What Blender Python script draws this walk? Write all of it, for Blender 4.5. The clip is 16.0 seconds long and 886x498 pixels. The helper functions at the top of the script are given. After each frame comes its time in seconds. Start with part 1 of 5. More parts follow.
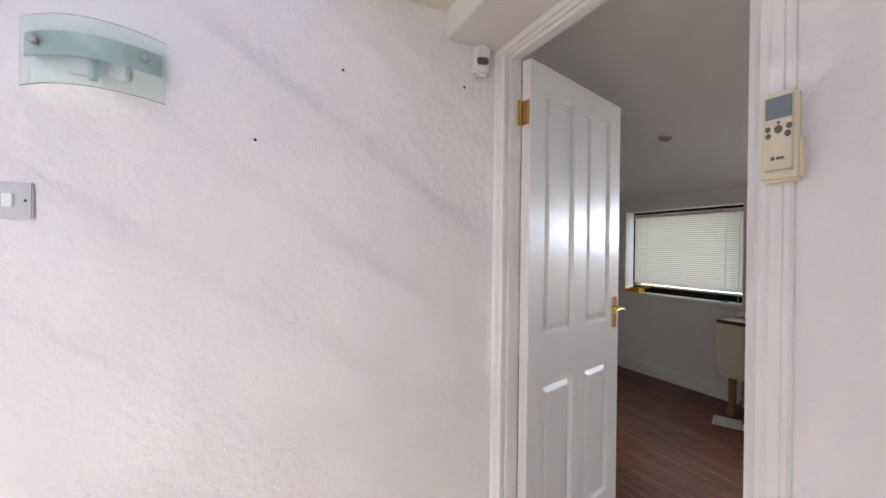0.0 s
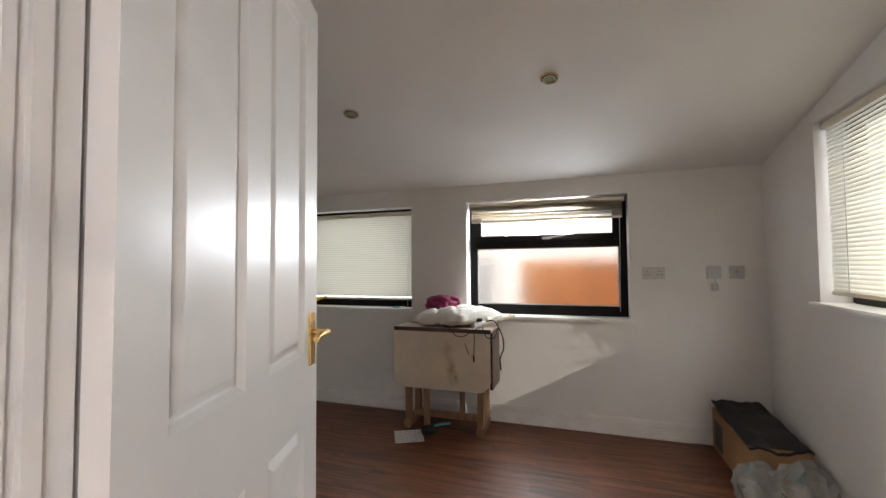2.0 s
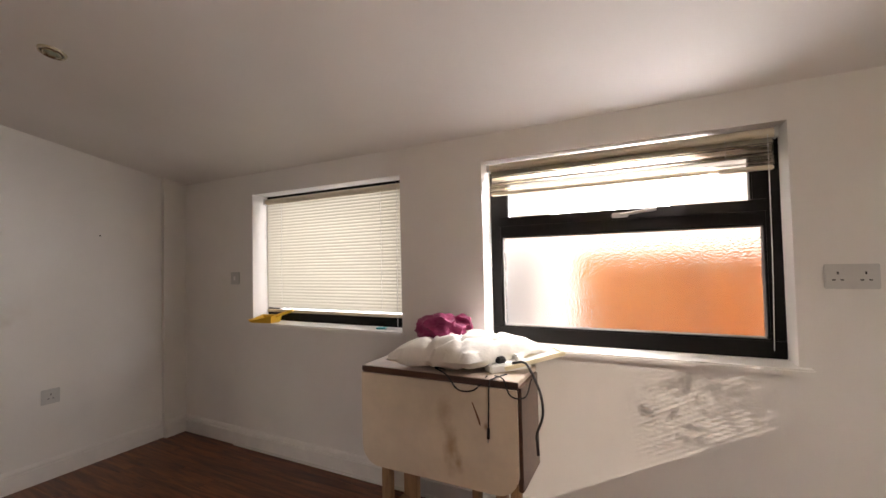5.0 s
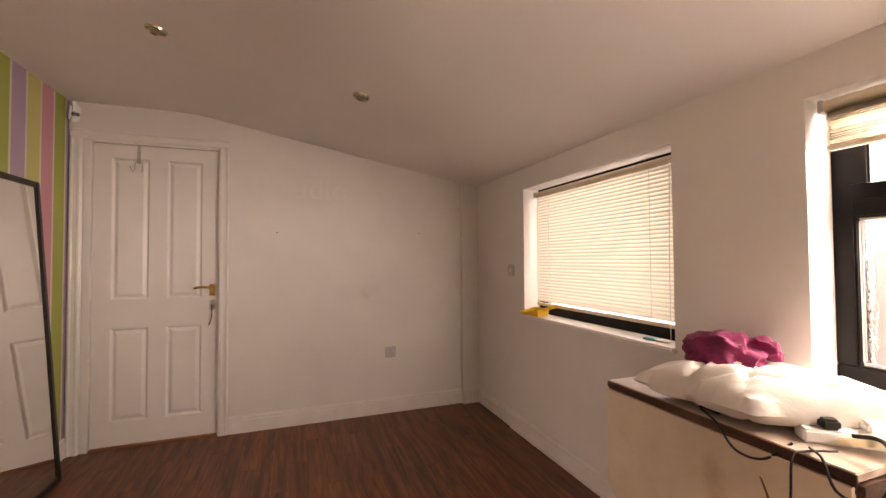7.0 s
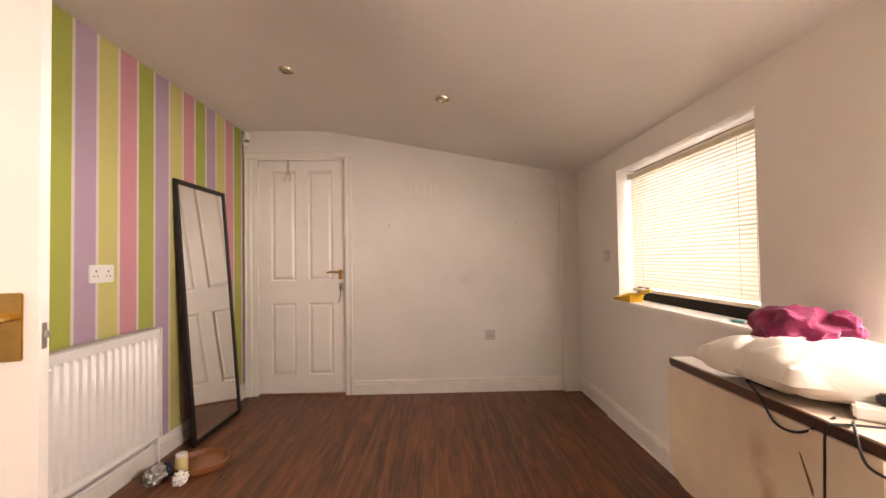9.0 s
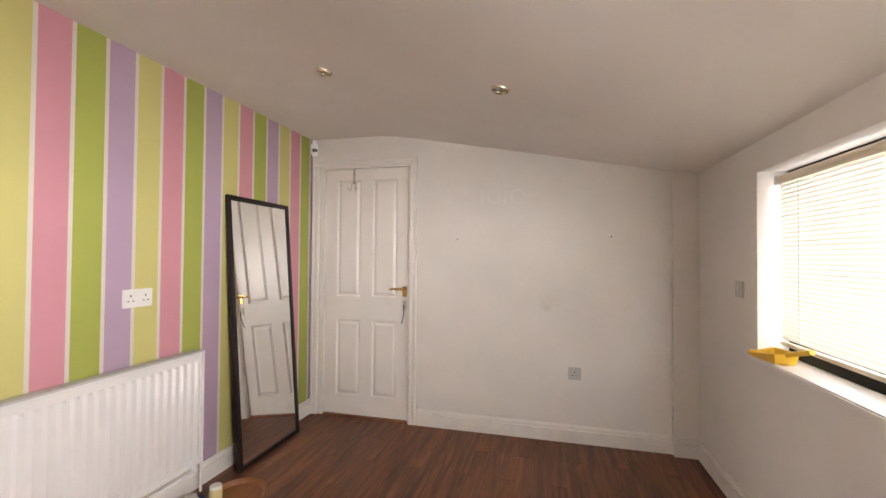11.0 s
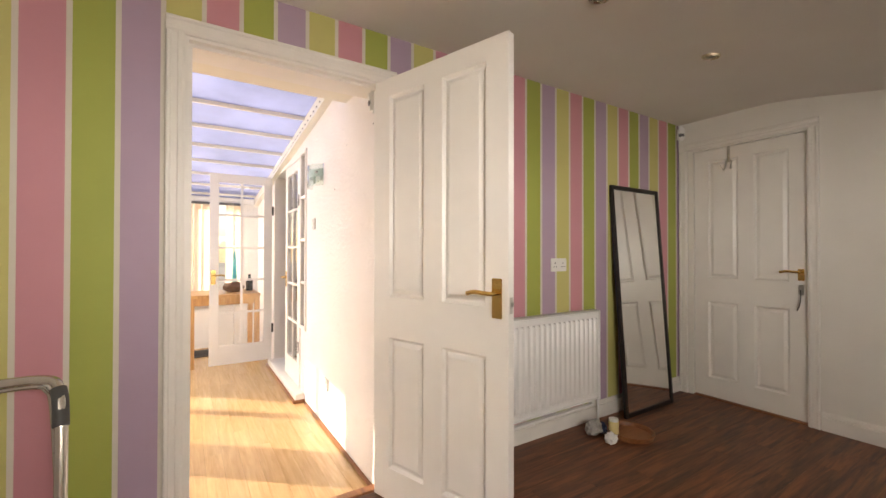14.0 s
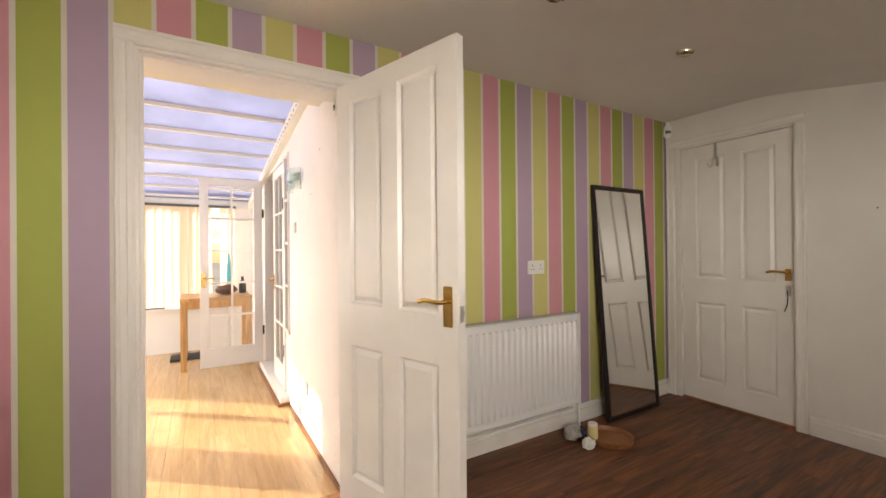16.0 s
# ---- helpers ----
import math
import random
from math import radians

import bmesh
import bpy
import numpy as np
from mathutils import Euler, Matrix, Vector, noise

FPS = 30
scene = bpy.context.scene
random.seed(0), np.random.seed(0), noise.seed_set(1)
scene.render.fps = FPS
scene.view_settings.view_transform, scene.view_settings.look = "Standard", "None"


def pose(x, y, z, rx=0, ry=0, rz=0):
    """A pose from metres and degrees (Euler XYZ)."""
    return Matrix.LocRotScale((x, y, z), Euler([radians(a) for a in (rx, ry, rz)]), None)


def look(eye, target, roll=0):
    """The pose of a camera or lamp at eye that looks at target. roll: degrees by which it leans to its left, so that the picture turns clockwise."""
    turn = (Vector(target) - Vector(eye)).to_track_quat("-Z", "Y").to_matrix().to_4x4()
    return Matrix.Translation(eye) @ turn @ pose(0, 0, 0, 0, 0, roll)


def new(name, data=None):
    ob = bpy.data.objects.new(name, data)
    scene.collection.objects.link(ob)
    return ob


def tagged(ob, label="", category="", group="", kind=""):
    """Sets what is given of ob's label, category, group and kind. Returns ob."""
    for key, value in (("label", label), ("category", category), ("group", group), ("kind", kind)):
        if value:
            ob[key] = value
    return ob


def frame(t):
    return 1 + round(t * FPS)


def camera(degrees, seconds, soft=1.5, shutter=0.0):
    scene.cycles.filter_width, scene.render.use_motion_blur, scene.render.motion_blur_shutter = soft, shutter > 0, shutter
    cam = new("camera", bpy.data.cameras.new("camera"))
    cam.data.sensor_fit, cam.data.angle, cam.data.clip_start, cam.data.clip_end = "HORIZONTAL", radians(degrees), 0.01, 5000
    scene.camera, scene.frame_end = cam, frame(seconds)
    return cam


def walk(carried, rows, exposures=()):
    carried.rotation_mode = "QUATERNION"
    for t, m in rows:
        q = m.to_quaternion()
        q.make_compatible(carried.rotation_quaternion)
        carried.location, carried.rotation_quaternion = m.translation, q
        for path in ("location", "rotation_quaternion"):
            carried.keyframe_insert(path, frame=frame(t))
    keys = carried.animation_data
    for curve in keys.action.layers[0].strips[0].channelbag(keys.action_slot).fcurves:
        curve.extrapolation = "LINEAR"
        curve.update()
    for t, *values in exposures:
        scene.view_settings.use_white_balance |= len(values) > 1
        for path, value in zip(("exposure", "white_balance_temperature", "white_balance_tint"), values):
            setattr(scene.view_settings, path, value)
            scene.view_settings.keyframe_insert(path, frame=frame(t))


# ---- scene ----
cam = camera(94.8, 16.0)
PATH = [
    (0, (1.285, -0.898, 1.29), (-0.524, -0.045, 1.285), 0.7),
    (0.3, (1.135, -0.813, 1.283), (-0.484, 0.362, 1.296), 0.9),
    (0.5, (1.027, -0.717, 1.28), (-0.464, 0.615, 1.305), 0.3),
    (1, (0.841, -0.554, 1.274), (-0.305, 1.084, 1.323), -0.4),
    (1.5, (0.704, -0.481, 1.268), (-0.139, 1.331, 1.333), -0.3),
    (2, (0.608, -0.321, 1.202), (-0.03, 1.573, 1.282), -0.5),
    (2.5, (0.548, -0.072, 1.189), (0.04, 1.861, 1.267), -0.7),
    (3, (0.48, 0.168, 1.196), (0.039, 2.117, 1.271), -1.0),
    (3.2, (0.481, 0.255, 1.185), (0.032, 2.202, 1.266), -0.9),
    (5.3, (0.456, 1.114, 1.22), (-0.602, 2.811, 1.273), -1.2),
    (5.5, (0.443, 1.223, 1.22), (-0.737, 2.838, 1.273), -1.0),
    (6, (0.409, 1.381, 1.224), (-1.074, 2.722, 1.274), -0.8),
    (6.5, (0.447, 1.378, 1.223), (-1.27, 2.402, 1.277), -0.6),
    (7, (0.536, 1.357, 1.215), (-1.343, 2.042, 1.268), -0.4),
    (7.5, (0.616, 1.44, 1.217), (-1.348, 1.815, 1.268), -0.1),
    (8, (0.746, 1.518, 1.152), (-1.243, 1.723, 1.204), -0.1),
    (8.2, (0.798, 1.544, 1.117), (-1.196, 1.696, 1.168), -0.4),
    (10.3, (0.55, 1.747, 1.277), (-1.444, 1.599, 1.313), 0.1),
    (10.5, (0.466, 1.783, 1.309), (-1.521, 1.559, 1.338), 0.3),
    (11, (0.302, 1.883, 1.292), (-1.637, 1.395, 1.329), 0.4),
    (11.5, (0.286, 1.913, 1.243), (-1.556, 1.135, 1.279), 0.6),
    (12, (0.453, 1.913, 1.212), (-1.26, 0.88, 1.255), 0.6),
    (12.5, (0.61, 1.904, 1.18), (-0.941, 0.641, 1.214), 0.6),
    (13, (0.716, 1.887, 1.154), (-0.68, 0.455, 1.185), 0.5),
    (13.5, (0.793, 1.881, 1.156), (-0.444, 0.31, 1.18), 0.4),
    (14, (0.851, 1.866, 1.164), (-0.217, 0.175, 1.182), 0.1),
    (14.5, (0.892, 1.867, 1.165), (-0.025, 0.089, 1.179), -0.0),
    (15, (0.924, 1.873, 1.173), (0.102, 0.05, 1.182), -0.2),
    (15.5, (0.847, 1.905, 1.186), (0.046, 0.073, 1.192), -0.3),
    (16, (0.65, 1.958, 1.202), (-0.38, 0.243, 1.207), -0.5),
]
# ---- TUNE
EXPOSURES = [(0, 0.1, 6000, 12), (1, 0.25, 6700, 10), (1.5, 0.15, 6500, 10), (3, 0.55, 6300, 11), (5.5, 0.7, 7600, 22), (7, 0.95, 9000, 31), (8, 1.3, 8900, 29), (10.5, 1.45, 8500, 24), (11, 1.55, 7200, 18), (11.5, 1.6, 7100, 18), (12.5, 1.25, 7100, 16), (13.5, 0.85, 7700, 15), (14.5, 0.75, 7900, 13), (16, 0.75, 7900, 13)]
SKY_POWER, SUN_POWER = 0.15, 4.5
walk(cam, [(t, look(e, g, r)) for t, e, g, r in PATH], EXPOSURES)

# ---- light ----
SUN_WAY = Vector((-1.24, 1.02, -0.68)).normalized()      # the way in which sunlight travels
world = bpy.data.worlds.new("world")
scene.world = world
world.use_nodes = True
wn = world.node_tree
sky = wn.nodes.new("ShaderNodeTexSky")
sky.sky_type = "NISHITA"
sky.sun_disc = False
sky.sun_elevation = math.asin(-SUN_WAY.z)
sky.sun_rotation = math.atan2(-SUN_WAY.x, -SUN_WAY.y)
wn.links.new(sky.outputs[0], wn.nodes["Background"].inputs[0])
wn.nodes["Background"].inputs[1].default_value = SKY_POWER
sun_data = bpy.data.lights.new("sun", "SUN")
sun_data.energy, sun_data.angle, sun_data.color = SUN_POWER, radians(0.45), (1.0, 0.93, 0.82)
sun = new("sun", sun_data)
sun.matrix_world = look((6, -6, 6), Vector((6, -6, 6)) + SUN_WAY)


def window_light(name, m, w, h, power):
    """The sky's light in a window's opening."""
    d = bpy.data.lights.new(name, "AREA")
    d.shape, d.size, d.size_y, d.energy, d.color = "RECTANGLE", w, h, power, (0.9, 0.95, 1.0)
    o = new(name, d)
    o.matrix_world = m
    return o


window_light("sky_light", look((2.56, -2.12, 0.9), (0, -2.02, 0.6)), 0.36, 1.4, 12)
window_light("sky_light", look((2.56, -3.22, 0.9), (0, -3.0, 0.6)), 1.05, 1.4, 22)
window_light("sky_light", look((-1.335, 3.20, 1.27), (-1.335, 0, 2.2)), 1.15, 0.84, 7)
window_light("sky_light", look((0.33, 3.20, 1.50), (-1.8, 0.5, 1.75)), 1.00, 0.14, 46)
window_light("sky_light", look((2.0, 1.57, 1.45), (0, 1.57, 1.75)), 1.2, 0.85, 6)


# ---- materials ----
def material(name, colour, rough=0.5, metal=0.0, vary=0.06, scale=6.0, fine=0.0, fine_scale=120.0, bump=0.0, bump_scale=90.0, bump_deep=0.004, per_piece=0.0, **extra):
    """A painted, plastic, metal or cloth surface: two scales of tone, fine relief."""
    m = bpy.data.materials.new(name)
    m.use_nodes = True
    nt = m.node_tree
    b = nt.nodes["Principled BSDF"]
    b.inputs["Roughness"].default_value, b.inputs["Metallic"].default_value = rough, metal
    for key, value in extra.items():
        b.inputs[key.replace("_", " ")].default_value = value
    co = nt.nodes.new("ShaderNodeTexCoord")

    def tone(sc, detail):
        n = nt.nodes.new("ShaderNodeTexNoise")
        n.inputs["Scale"].default_value, n.inputs["Detail"].default_value = sc, detail
        nt.links.new(co.outputs["Object"], n.inputs["Vector"])
        return n

    hsv = nt.nodes.new("ShaderNodeHueSaturation")
    hsv.inputs["Color"].default_value = (*colour, 1)
    big, small = tone(scale, 4), tone(fine_scale, 2)
    s1 = nt.nodes.new("ShaderNodeMapRange")
    s1.inputs["From Min"].default_value, s1.inputs["From Max"].default_value = 0.3, 0.7
    s1.inputs["To Min"].default_value, s1.inputs["To Max"].default_value = 1 - vary, 1 + vary * 0.6
    nt.links.new(big.outputs[0], s1.inputs["Value"])
    s2 = nt.nodes.new("ShaderNodeMath")
    s2.operation = "MULTIPLY_ADD"
    nt.links.new(small.outputs[0], s2.inputs[0])
    s2.inputs[1].default_value = fine
    nt.links.new(s1.outputs[0], s2.inputs[2])
    last = s2
    if per_piece:
        info = nt.nodes.new("ShaderNodeObjectInfo")
        s3 = nt.nodes.new("ShaderNodeMath")
        s3.operation = "MULTIPLY_ADD"
        nt.links.new(info.outputs["Random"], s3.inputs[0])
        s3.inputs[1].default_value = per_piece
        nt.links.new(s2.outputs[0], s3.inputs[2])
        last = s3
    nt.links.new(last.outputs[0], hsv.inputs["Value"])
    nt.links.new(hsv.outputs[0], b.inputs["Base Color"])
    if bump:
        bn = tone(bump_scale, 3)
        bp = nt.nodes.new("ShaderNodeBump")
        bp.inputs["Strength"].default_value, bp.inputs["Distance"].default_value = bump, bump_deep
        nt.links.new(bn.outputs[0], bp.inputs["Height"])
        nt.links.new(bp.outputs[0], b.inputs["Normal"])
    return m


def wood(name, dark, light, along="X", rough=0.35, grain=26.0, per_piece=0.5, stretch=14.0):
    """Boards with grain along one axis and a tone of their own."""
    m = bpy.data.materials.new(name)
    m.use_nodes = True
    nt = m.node_tree
    b = nt.nodes["Principled BSDF"]
    co, mp, info = nt.nodes.new("ShaderNodeTexCoord"), nt.nodes.new("ShaderNodeMapping"), nt.nodes.new("ShaderNodeObjectInfo")
    mp.inputs["Scale"].default_value = [1 if a == along else stretch for a in "XYZ"]
    nt.links.new(co.outputs["Object"], mp.inputs["Vector"])
    shift = nt.nodes.new("ShaderNodeMath")
    shift.operation = "MULTIPLY"
    shift.inputs[1].default_value = 37.0
    nt.links.new(info.outputs["Random"], shift.inputs[0])
    comb = nt.nodes.new("ShaderNodeCombineXYZ")
    for i in range(3):
        nt.links.new(shift.outputs[0], comb.inputs[i])
    nt.links.new(comb.outputs[0], mp.inputs["Location"])
    n1, n2 = nt.nodes.new("ShaderNodeTexNoise"), nt.nodes.new("ShaderNodeTexNoise")
    for n, sc, d, dist in ((n1, grain / 12, 6, 1.2), (n2, grain / 2, 3, 0.2)):
        n.inputs["Scale"].default_value, n.inputs["Detail"].default_value, n.inputs["Distortion"].default_value = sc, d, dist
        nt.links.new(mp.outputs[0], n.inputs["Vector"])
    mix = nt.nodes.new("ShaderNodeMath")
    mix.operation = "MULTIPLY_ADD"
    mix.inputs[1].default_value = 0.35
    nt.links.new(n2.outputs[0], mix.inputs[0])
    nt.links.new(n1.outputs[0], mix.inputs[2])
    ramp = nt.nodes.new("ShaderNodeValToRGB")
    ramp.color_ramp.elements[0].position, ramp.color_ramp.elements[1].position = 0.42, 0.86
    ramp.color_ramp.elements[0].color, ramp.color_ramp.elements[1].color = (*dark, 1), (*light, 1)
    nt.links.new(mix.outputs[0], ramp.inputs[0])
    hsv = nt.nodes.new("ShaderNodeHueSaturation")
    tone = nt.nodes.new("ShaderNodeMapRange")
    tone.inputs["To Min"].default_value, tone.inputs["To Max"].default_value = 1 - per_piece / 2, 1 + per_piece / 2
    nt.links.new(info.outputs["Random"], tone.inputs["Value"])
    nt.links.new(tone.outputs[0], hsv.inputs["Value"])
    nt.links.new(ramp.outputs[0], hsv.inputs["Color"])
    nt.links.new(hsv.outputs[0], b.inputs["Base Color"])
    b.inputs["Roughness"].default_value = rough
    bp = nt.nodes.new("ShaderNodeBump")
    bp.inputs["Strength"].default_value, bp.inputs["Distance"].default_value = 0.15, 0.002
    nt.links.new(n2.outputs[0], bp.inputs["Height"])
    nt.links.new(bp.outputs[0], b.inputs["Normal"])
    return m


def striped_paper(name):
    """Wallpaper: upright stripes in four colours, one every 0.133 m, with narrow cream lines between."""
    m = bpy.data.materials.new(name)
    m.use_nodes = True
    nt = m.node_tree
    b = nt.nodes["Principled BSDF"]
    b.inputs["Roughness"].default_value = 0.6
    co, sep = nt.nodes.new("ShaderNodeTexCoord"), nt.nodes.new("ShaderNodeSeparateXYZ")
    nt.links.new(co.outputs["Object"], sep.inputs[0])

    def calc(op, a, v):
        n = nt.nodes.new("ShaderNodeMath")
        n.operation = op
        nt.links.new(a, n.inputs[0])
        n.inputs[1].default_value = v
        return n.outputs[0]

    u = calc("MULTIPLY_ADD", sep.outputs[0], -1 / 0.533)     # one unit is a set of four stripes
    u.node.inputs[2].default_value = 1.319 / 0.533 + 20
    u = calc("FRACT", u, 0)
    ramp = nt.nodes.new("ShaderNodeValToRGB")
    ramp.color_ramp.interpolation = "CONSTANT"
    el = ramp.color_ramp.elements
    cream = (0.66, 0.62, 0.55, 1)
    stops = []
    for i, c in enumerate(((0.60, 0.27, 0.32, 1), (0.36, 0.40, 0.085, 1), (0.44, 0.32, 0.43, 1), (0.56, 0.52, 0.19, 1))):
        stops += [(i * 0.25, c), (i * 0.25 + 0.215, cream)]
    el[0].position, el[0].color = stops[0]
    el[1].position, el[1].color = stops[1]
    for p, c in stops[2:]:
        e = el.new(p)
        e.color = c
    nt.links.new(u, ramp.inputs[0])
    n = nt.nodes.new("ShaderNodeTexNoise")
    n.inputs["Scale"].default_value, n.inputs["Detail"].default_value = 180, 3
    nt.links.new(co.outputs["Object"], n.inputs["Vector"])
    n2 = nt.nodes.new("ShaderNodeTexNoise")
    n2.inputs["Scale"].default_value = 2.5
    nt.links.new(co.outputs["Object"], n2.inputs["Vector"])
    hsv = nt.nodes.new("ShaderNodeHueSaturation")
    v = calc("MULTIPLY_ADD", n2.outputs[0], 0.12)
    v.node.inputs[2].default_value = 0.94
    nt.links.new(v, hsv.inputs["Value"])
    nt.links.new(ramp.outputs[0], hsv.inputs["Color"])
    nt.links.new(hsv.outputs[0], b.inputs["Base Color"])
    bp = nt.nodes.new("ShaderNodeBump")
    bp.inputs["Strength"].default_value, bp.inputs["Distance"].default_value = 0.12, 0.002
    nt.links.new(n.outputs[0], bp.inputs["Height"])
    nt.links.new(bp.outputs[0], b.inputs["Normal"])
    return m


def see_through(name, colour, translucent, clear, noise_scale=0.0, bump=0.0, rough=0.3):
    """A thin sheet that lets light through: blinds, roof panels."""
    m = bpy.data.materials.new(name)
    m.use_nodes = True
    nt = m.node_tree
    out = nt.nodes["Material Output"]
    b = nt.nodes["Principled BSDF"]
    b.inputs["Base Color"].default_value, b.inputs["Roughness"].default_value = (*colour, 1), rough
    tr, cl = nt.nodes.new("ShaderNodeBsdfTranslucent"), nt.nodes.new("ShaderNodeBsdfTransparent")
    tr.inputs[0].default_value = (*colour, 1)
    m1, m2 = nt.nodes.new("ShaderNodeMixShader"), nt.nodes.new("ShaderNodeMixShader")
    m1.inputs[0].default_value, m2.inputs[0].default_value = translucent, clear
    nt.links.new(b.outputs[0], m1.inputs[1])
    nt.links.new(tr.outputs[0], m1.inputs[2])
    nt.links.new(m1.outputs[0], m2.inputs[1])
    nt.links.new(cl.outputs[0], m2.inputs[2])
    nt.links.new(m2.outputs[0], out.inputs[0])
    if noise_scale:
        co, n, r = nt.nodes.new("ShaderNodeTexCoord"), nt.nodes.new("ShaderNodeTexNoise"), nt.nodes.new("ShaderNodeValToRGB")
        n.inputs["Scale"].default_value, n.inputs["Detail"].default_value = noise_scale, 5
        nt.links.new(co.outputs["Object"], n.inputs["Vector"])
        r.color_ramp.elements[0].position, r.color_ramp.elements[1].position = 0.3, 0.65
        r.color_ramp.elements[0].color = (*[c * 0.7 for c in colour], 1)
        r.color_ramp.elements[1].color = (*colour, 1)
        nt.links.new(n.outputs[0], r.inputs[0])
        nt.links.new(r.outputs[0], tr.inputs[0])
    return m


def glass(name, rough=0.0, ripple=0.0, tint=(1, 1, 1), ripple_scale=60.0):
    m = bpy.data.materials.new(name)
    m.use_nodes = True
    nt = m.node_tree
    b = nt.nodes["Principled BSDF"]
    b.inputs["Base Color"].default_value, b.inputs["Roughness"].default_value = (*tint, 1), rough
    b.inputs["Transmission Weight"].default_value, b.inputs["IOR"].default_value = 1.0, 1.45
    if ripple:
        co, n, bp = nt.nodes.new("ShaderNodeTexCoord"), nt.nodes.new("ShaderNodeTexVoronoi"), nt.nodes.new("ShaderNodeBump")
        n.inputs["Scale"].default_value = ripple_scale
        nt.links.new(co.outputs["Object"], n.inputs["Vector"])
        bp.inputs["Strength"].default_value, bp.inputs["Distance"].default_value = ripple, 0.004
        nt.links.new(n.outputs[0], bp.inputs["Height"])
        nt.links.new(bp.outputs[0], b.inputs["Normal"])
    return m


WHITE_WALL = material("white_emulsion", (0.78, 0.75, 0.71), 0.75, vary=0.05, scale=2.2, fine=0.02, bump=0.12, bump_scale=130)
ROUGH_WALL = material("roughcast_emulsion", (0.83, 0.78, 0.755), 0.7, vary=0.04, scale=3, fine=0.03, bump=1.0, bump_scale=42, bump_deep=0.0045)
CEILING = material("ceiling_paint", (0.78, 0.74, 0.70), 0.85, vary=0.04, scale=1.6, bump=0.05, bump_scale=60)
GLOSS = material("white_gloss_paint", (0.82, 0.79, 0.75), 0.34, Specular_IOR_Level=0.35, vary=0.03, scale=5, bump=0.03, bump_scale=30)
SKIRT = material("skirting_gloss_paint", (0.80, 0.77, 0.73), 0.3, vary=0.06, scale=9, bump=0.04, bump_scale=40)
PAPER = striped_paper("striped_wallpaper")
DARK_FLOOR = wood("dark_laminate", (0.030, 0.009, 0.004), (0.22, 0.075, 0.028), "X", 0.46, 22, 0.22)
LIGHT_FLOOR = wood("light_laminate", (0.44, 0.27, 0.12), (0.58, 0.39, 0.20), "Y", 0.14, 20, 0.10)
FLOOR_BASE = material("floor_underlay", (0.02, 0.012, 0.01), 0.8)
PINE = wood("varnished_pine", (0.38, 0.17, 0.05), (0.66, 0.38, 0.15), "Z", 0.35, 20, 0.1)
TABLE_WOOD = wood("table_leg_wood", (0.16, 0.085, 0.04), (0.36, 0.21, 0.11), "Z", 0.45, 22, 0.15)
DARK_EDGE = wood("dark_table_edge", (0.028, 0.012, 0.008), (0.09, 0.04, 0.022), "X", 0.3, 22, 0.1)
BROWN_TRIM = wood("brown_beading", (0.16, 0.055, 0.022), (0.36, 0.15, 0.06), "Y", 0.35, 20, 0.2)
BLACK_UPVC = material("dark_window_frame", (0.005, 0.0035, 0.003), 0.5, vary=0.2, scale=8, Specular_IOR_Level=0.15)
BRASS = material("polished_brass", (0.72, 0.48, 0.17), 0.24, 1.0, vary=0.12, scale=40)
STEEL = material("brushed_steel", (0.56, 0.54, 0.51), 0.28, 1.0, vary=0.1, scale=30)
CHROME = material("satin_chrome_tube", (0.62, 0.60, 0.57), 0.2, 1.0, vary=0.06, scale=20)
BLACK_MATT = material("black_plastic", (0.012, 0.011, 0.011), 0.45, vary=0.2)
GREY_GRIP = material("dark_grey_rubber", (0.05, 0.05, 0.052), 0.6, vary=0.15, scale=30)
CABLE = material("black_cable", (0.008, 0.008, 0.008), 0.5)
PLASTIC = material("white_plastic", (0.80, 0.79, 0.76), 0.35, vary=0.03, scale=20)
PLATE = material("greyed_white_plastic", (0.55, 0.54, 0.52), 0.35, vary=0.03, scale=20)
GREY_PLASTIC = material("pale_grey_plastic", (0.55, 0.54, 0.52), 0.4, vary=0.05, scale=20)
CREAM_PLASTIC = material("aged_cream_plastic", (0.74, 0.66, 0.47), 0.4, vary=0.06, scale=14)
LCD = material("grey_display", (0.20, 0.24, 0.25), 0.15)
PALE_BRASS = material("lacquered_pale_brass", (0.66, 0.60, 0.46), 0.22, 1.0, vary=0.2, scale=50)
LAMP_FACE = material("reflector_lamp_glass", (0.34, 0.37, 0.28), 0.12, 0.5, vary=0.3, scale=60)
BUTTON = material("dark_grey_button", (0.12, 0.12, 0.12), 0.5)
RADIATOR = material("radiator_enamel", (0.82, 0.81, 0.80), 0.28, vary=0.02, scale=6)
MIRROR = material("mirror_silver", (0.88, 0.88, 0.86), 0.015, 1.0, vary=0.02, scale=3)
MIRROR_FRAME = material("black_brown_frame", (0.014, 0.009, 0.007), 0.35, vary=0.2, scale=20)
BLIND = see_through("cream_blind_slat", (0.78, 0.75, 0.65), 0.20, 0.0)
BLIND_SOLID = material("cream_blind_rail", (0.72, 0.64, 0.50), 0.45, vary=0.05, scale=20)
PEACH_BLIND = see_through("peach_fabric_vane", (0.88, 0.72, 0.57), 0.55, 0.0, rough=0.8)
ROOF_SHEET = see_through("twinwall_roof_sheet", (0.62, 0.65, 0.90), 0.8, 0.25, noise_scale=2.2)
CLEAR = glass("clear_glass")
PEBBLED = glass("obscured_glass", 0.2, 0.45, ripple_scale=115)
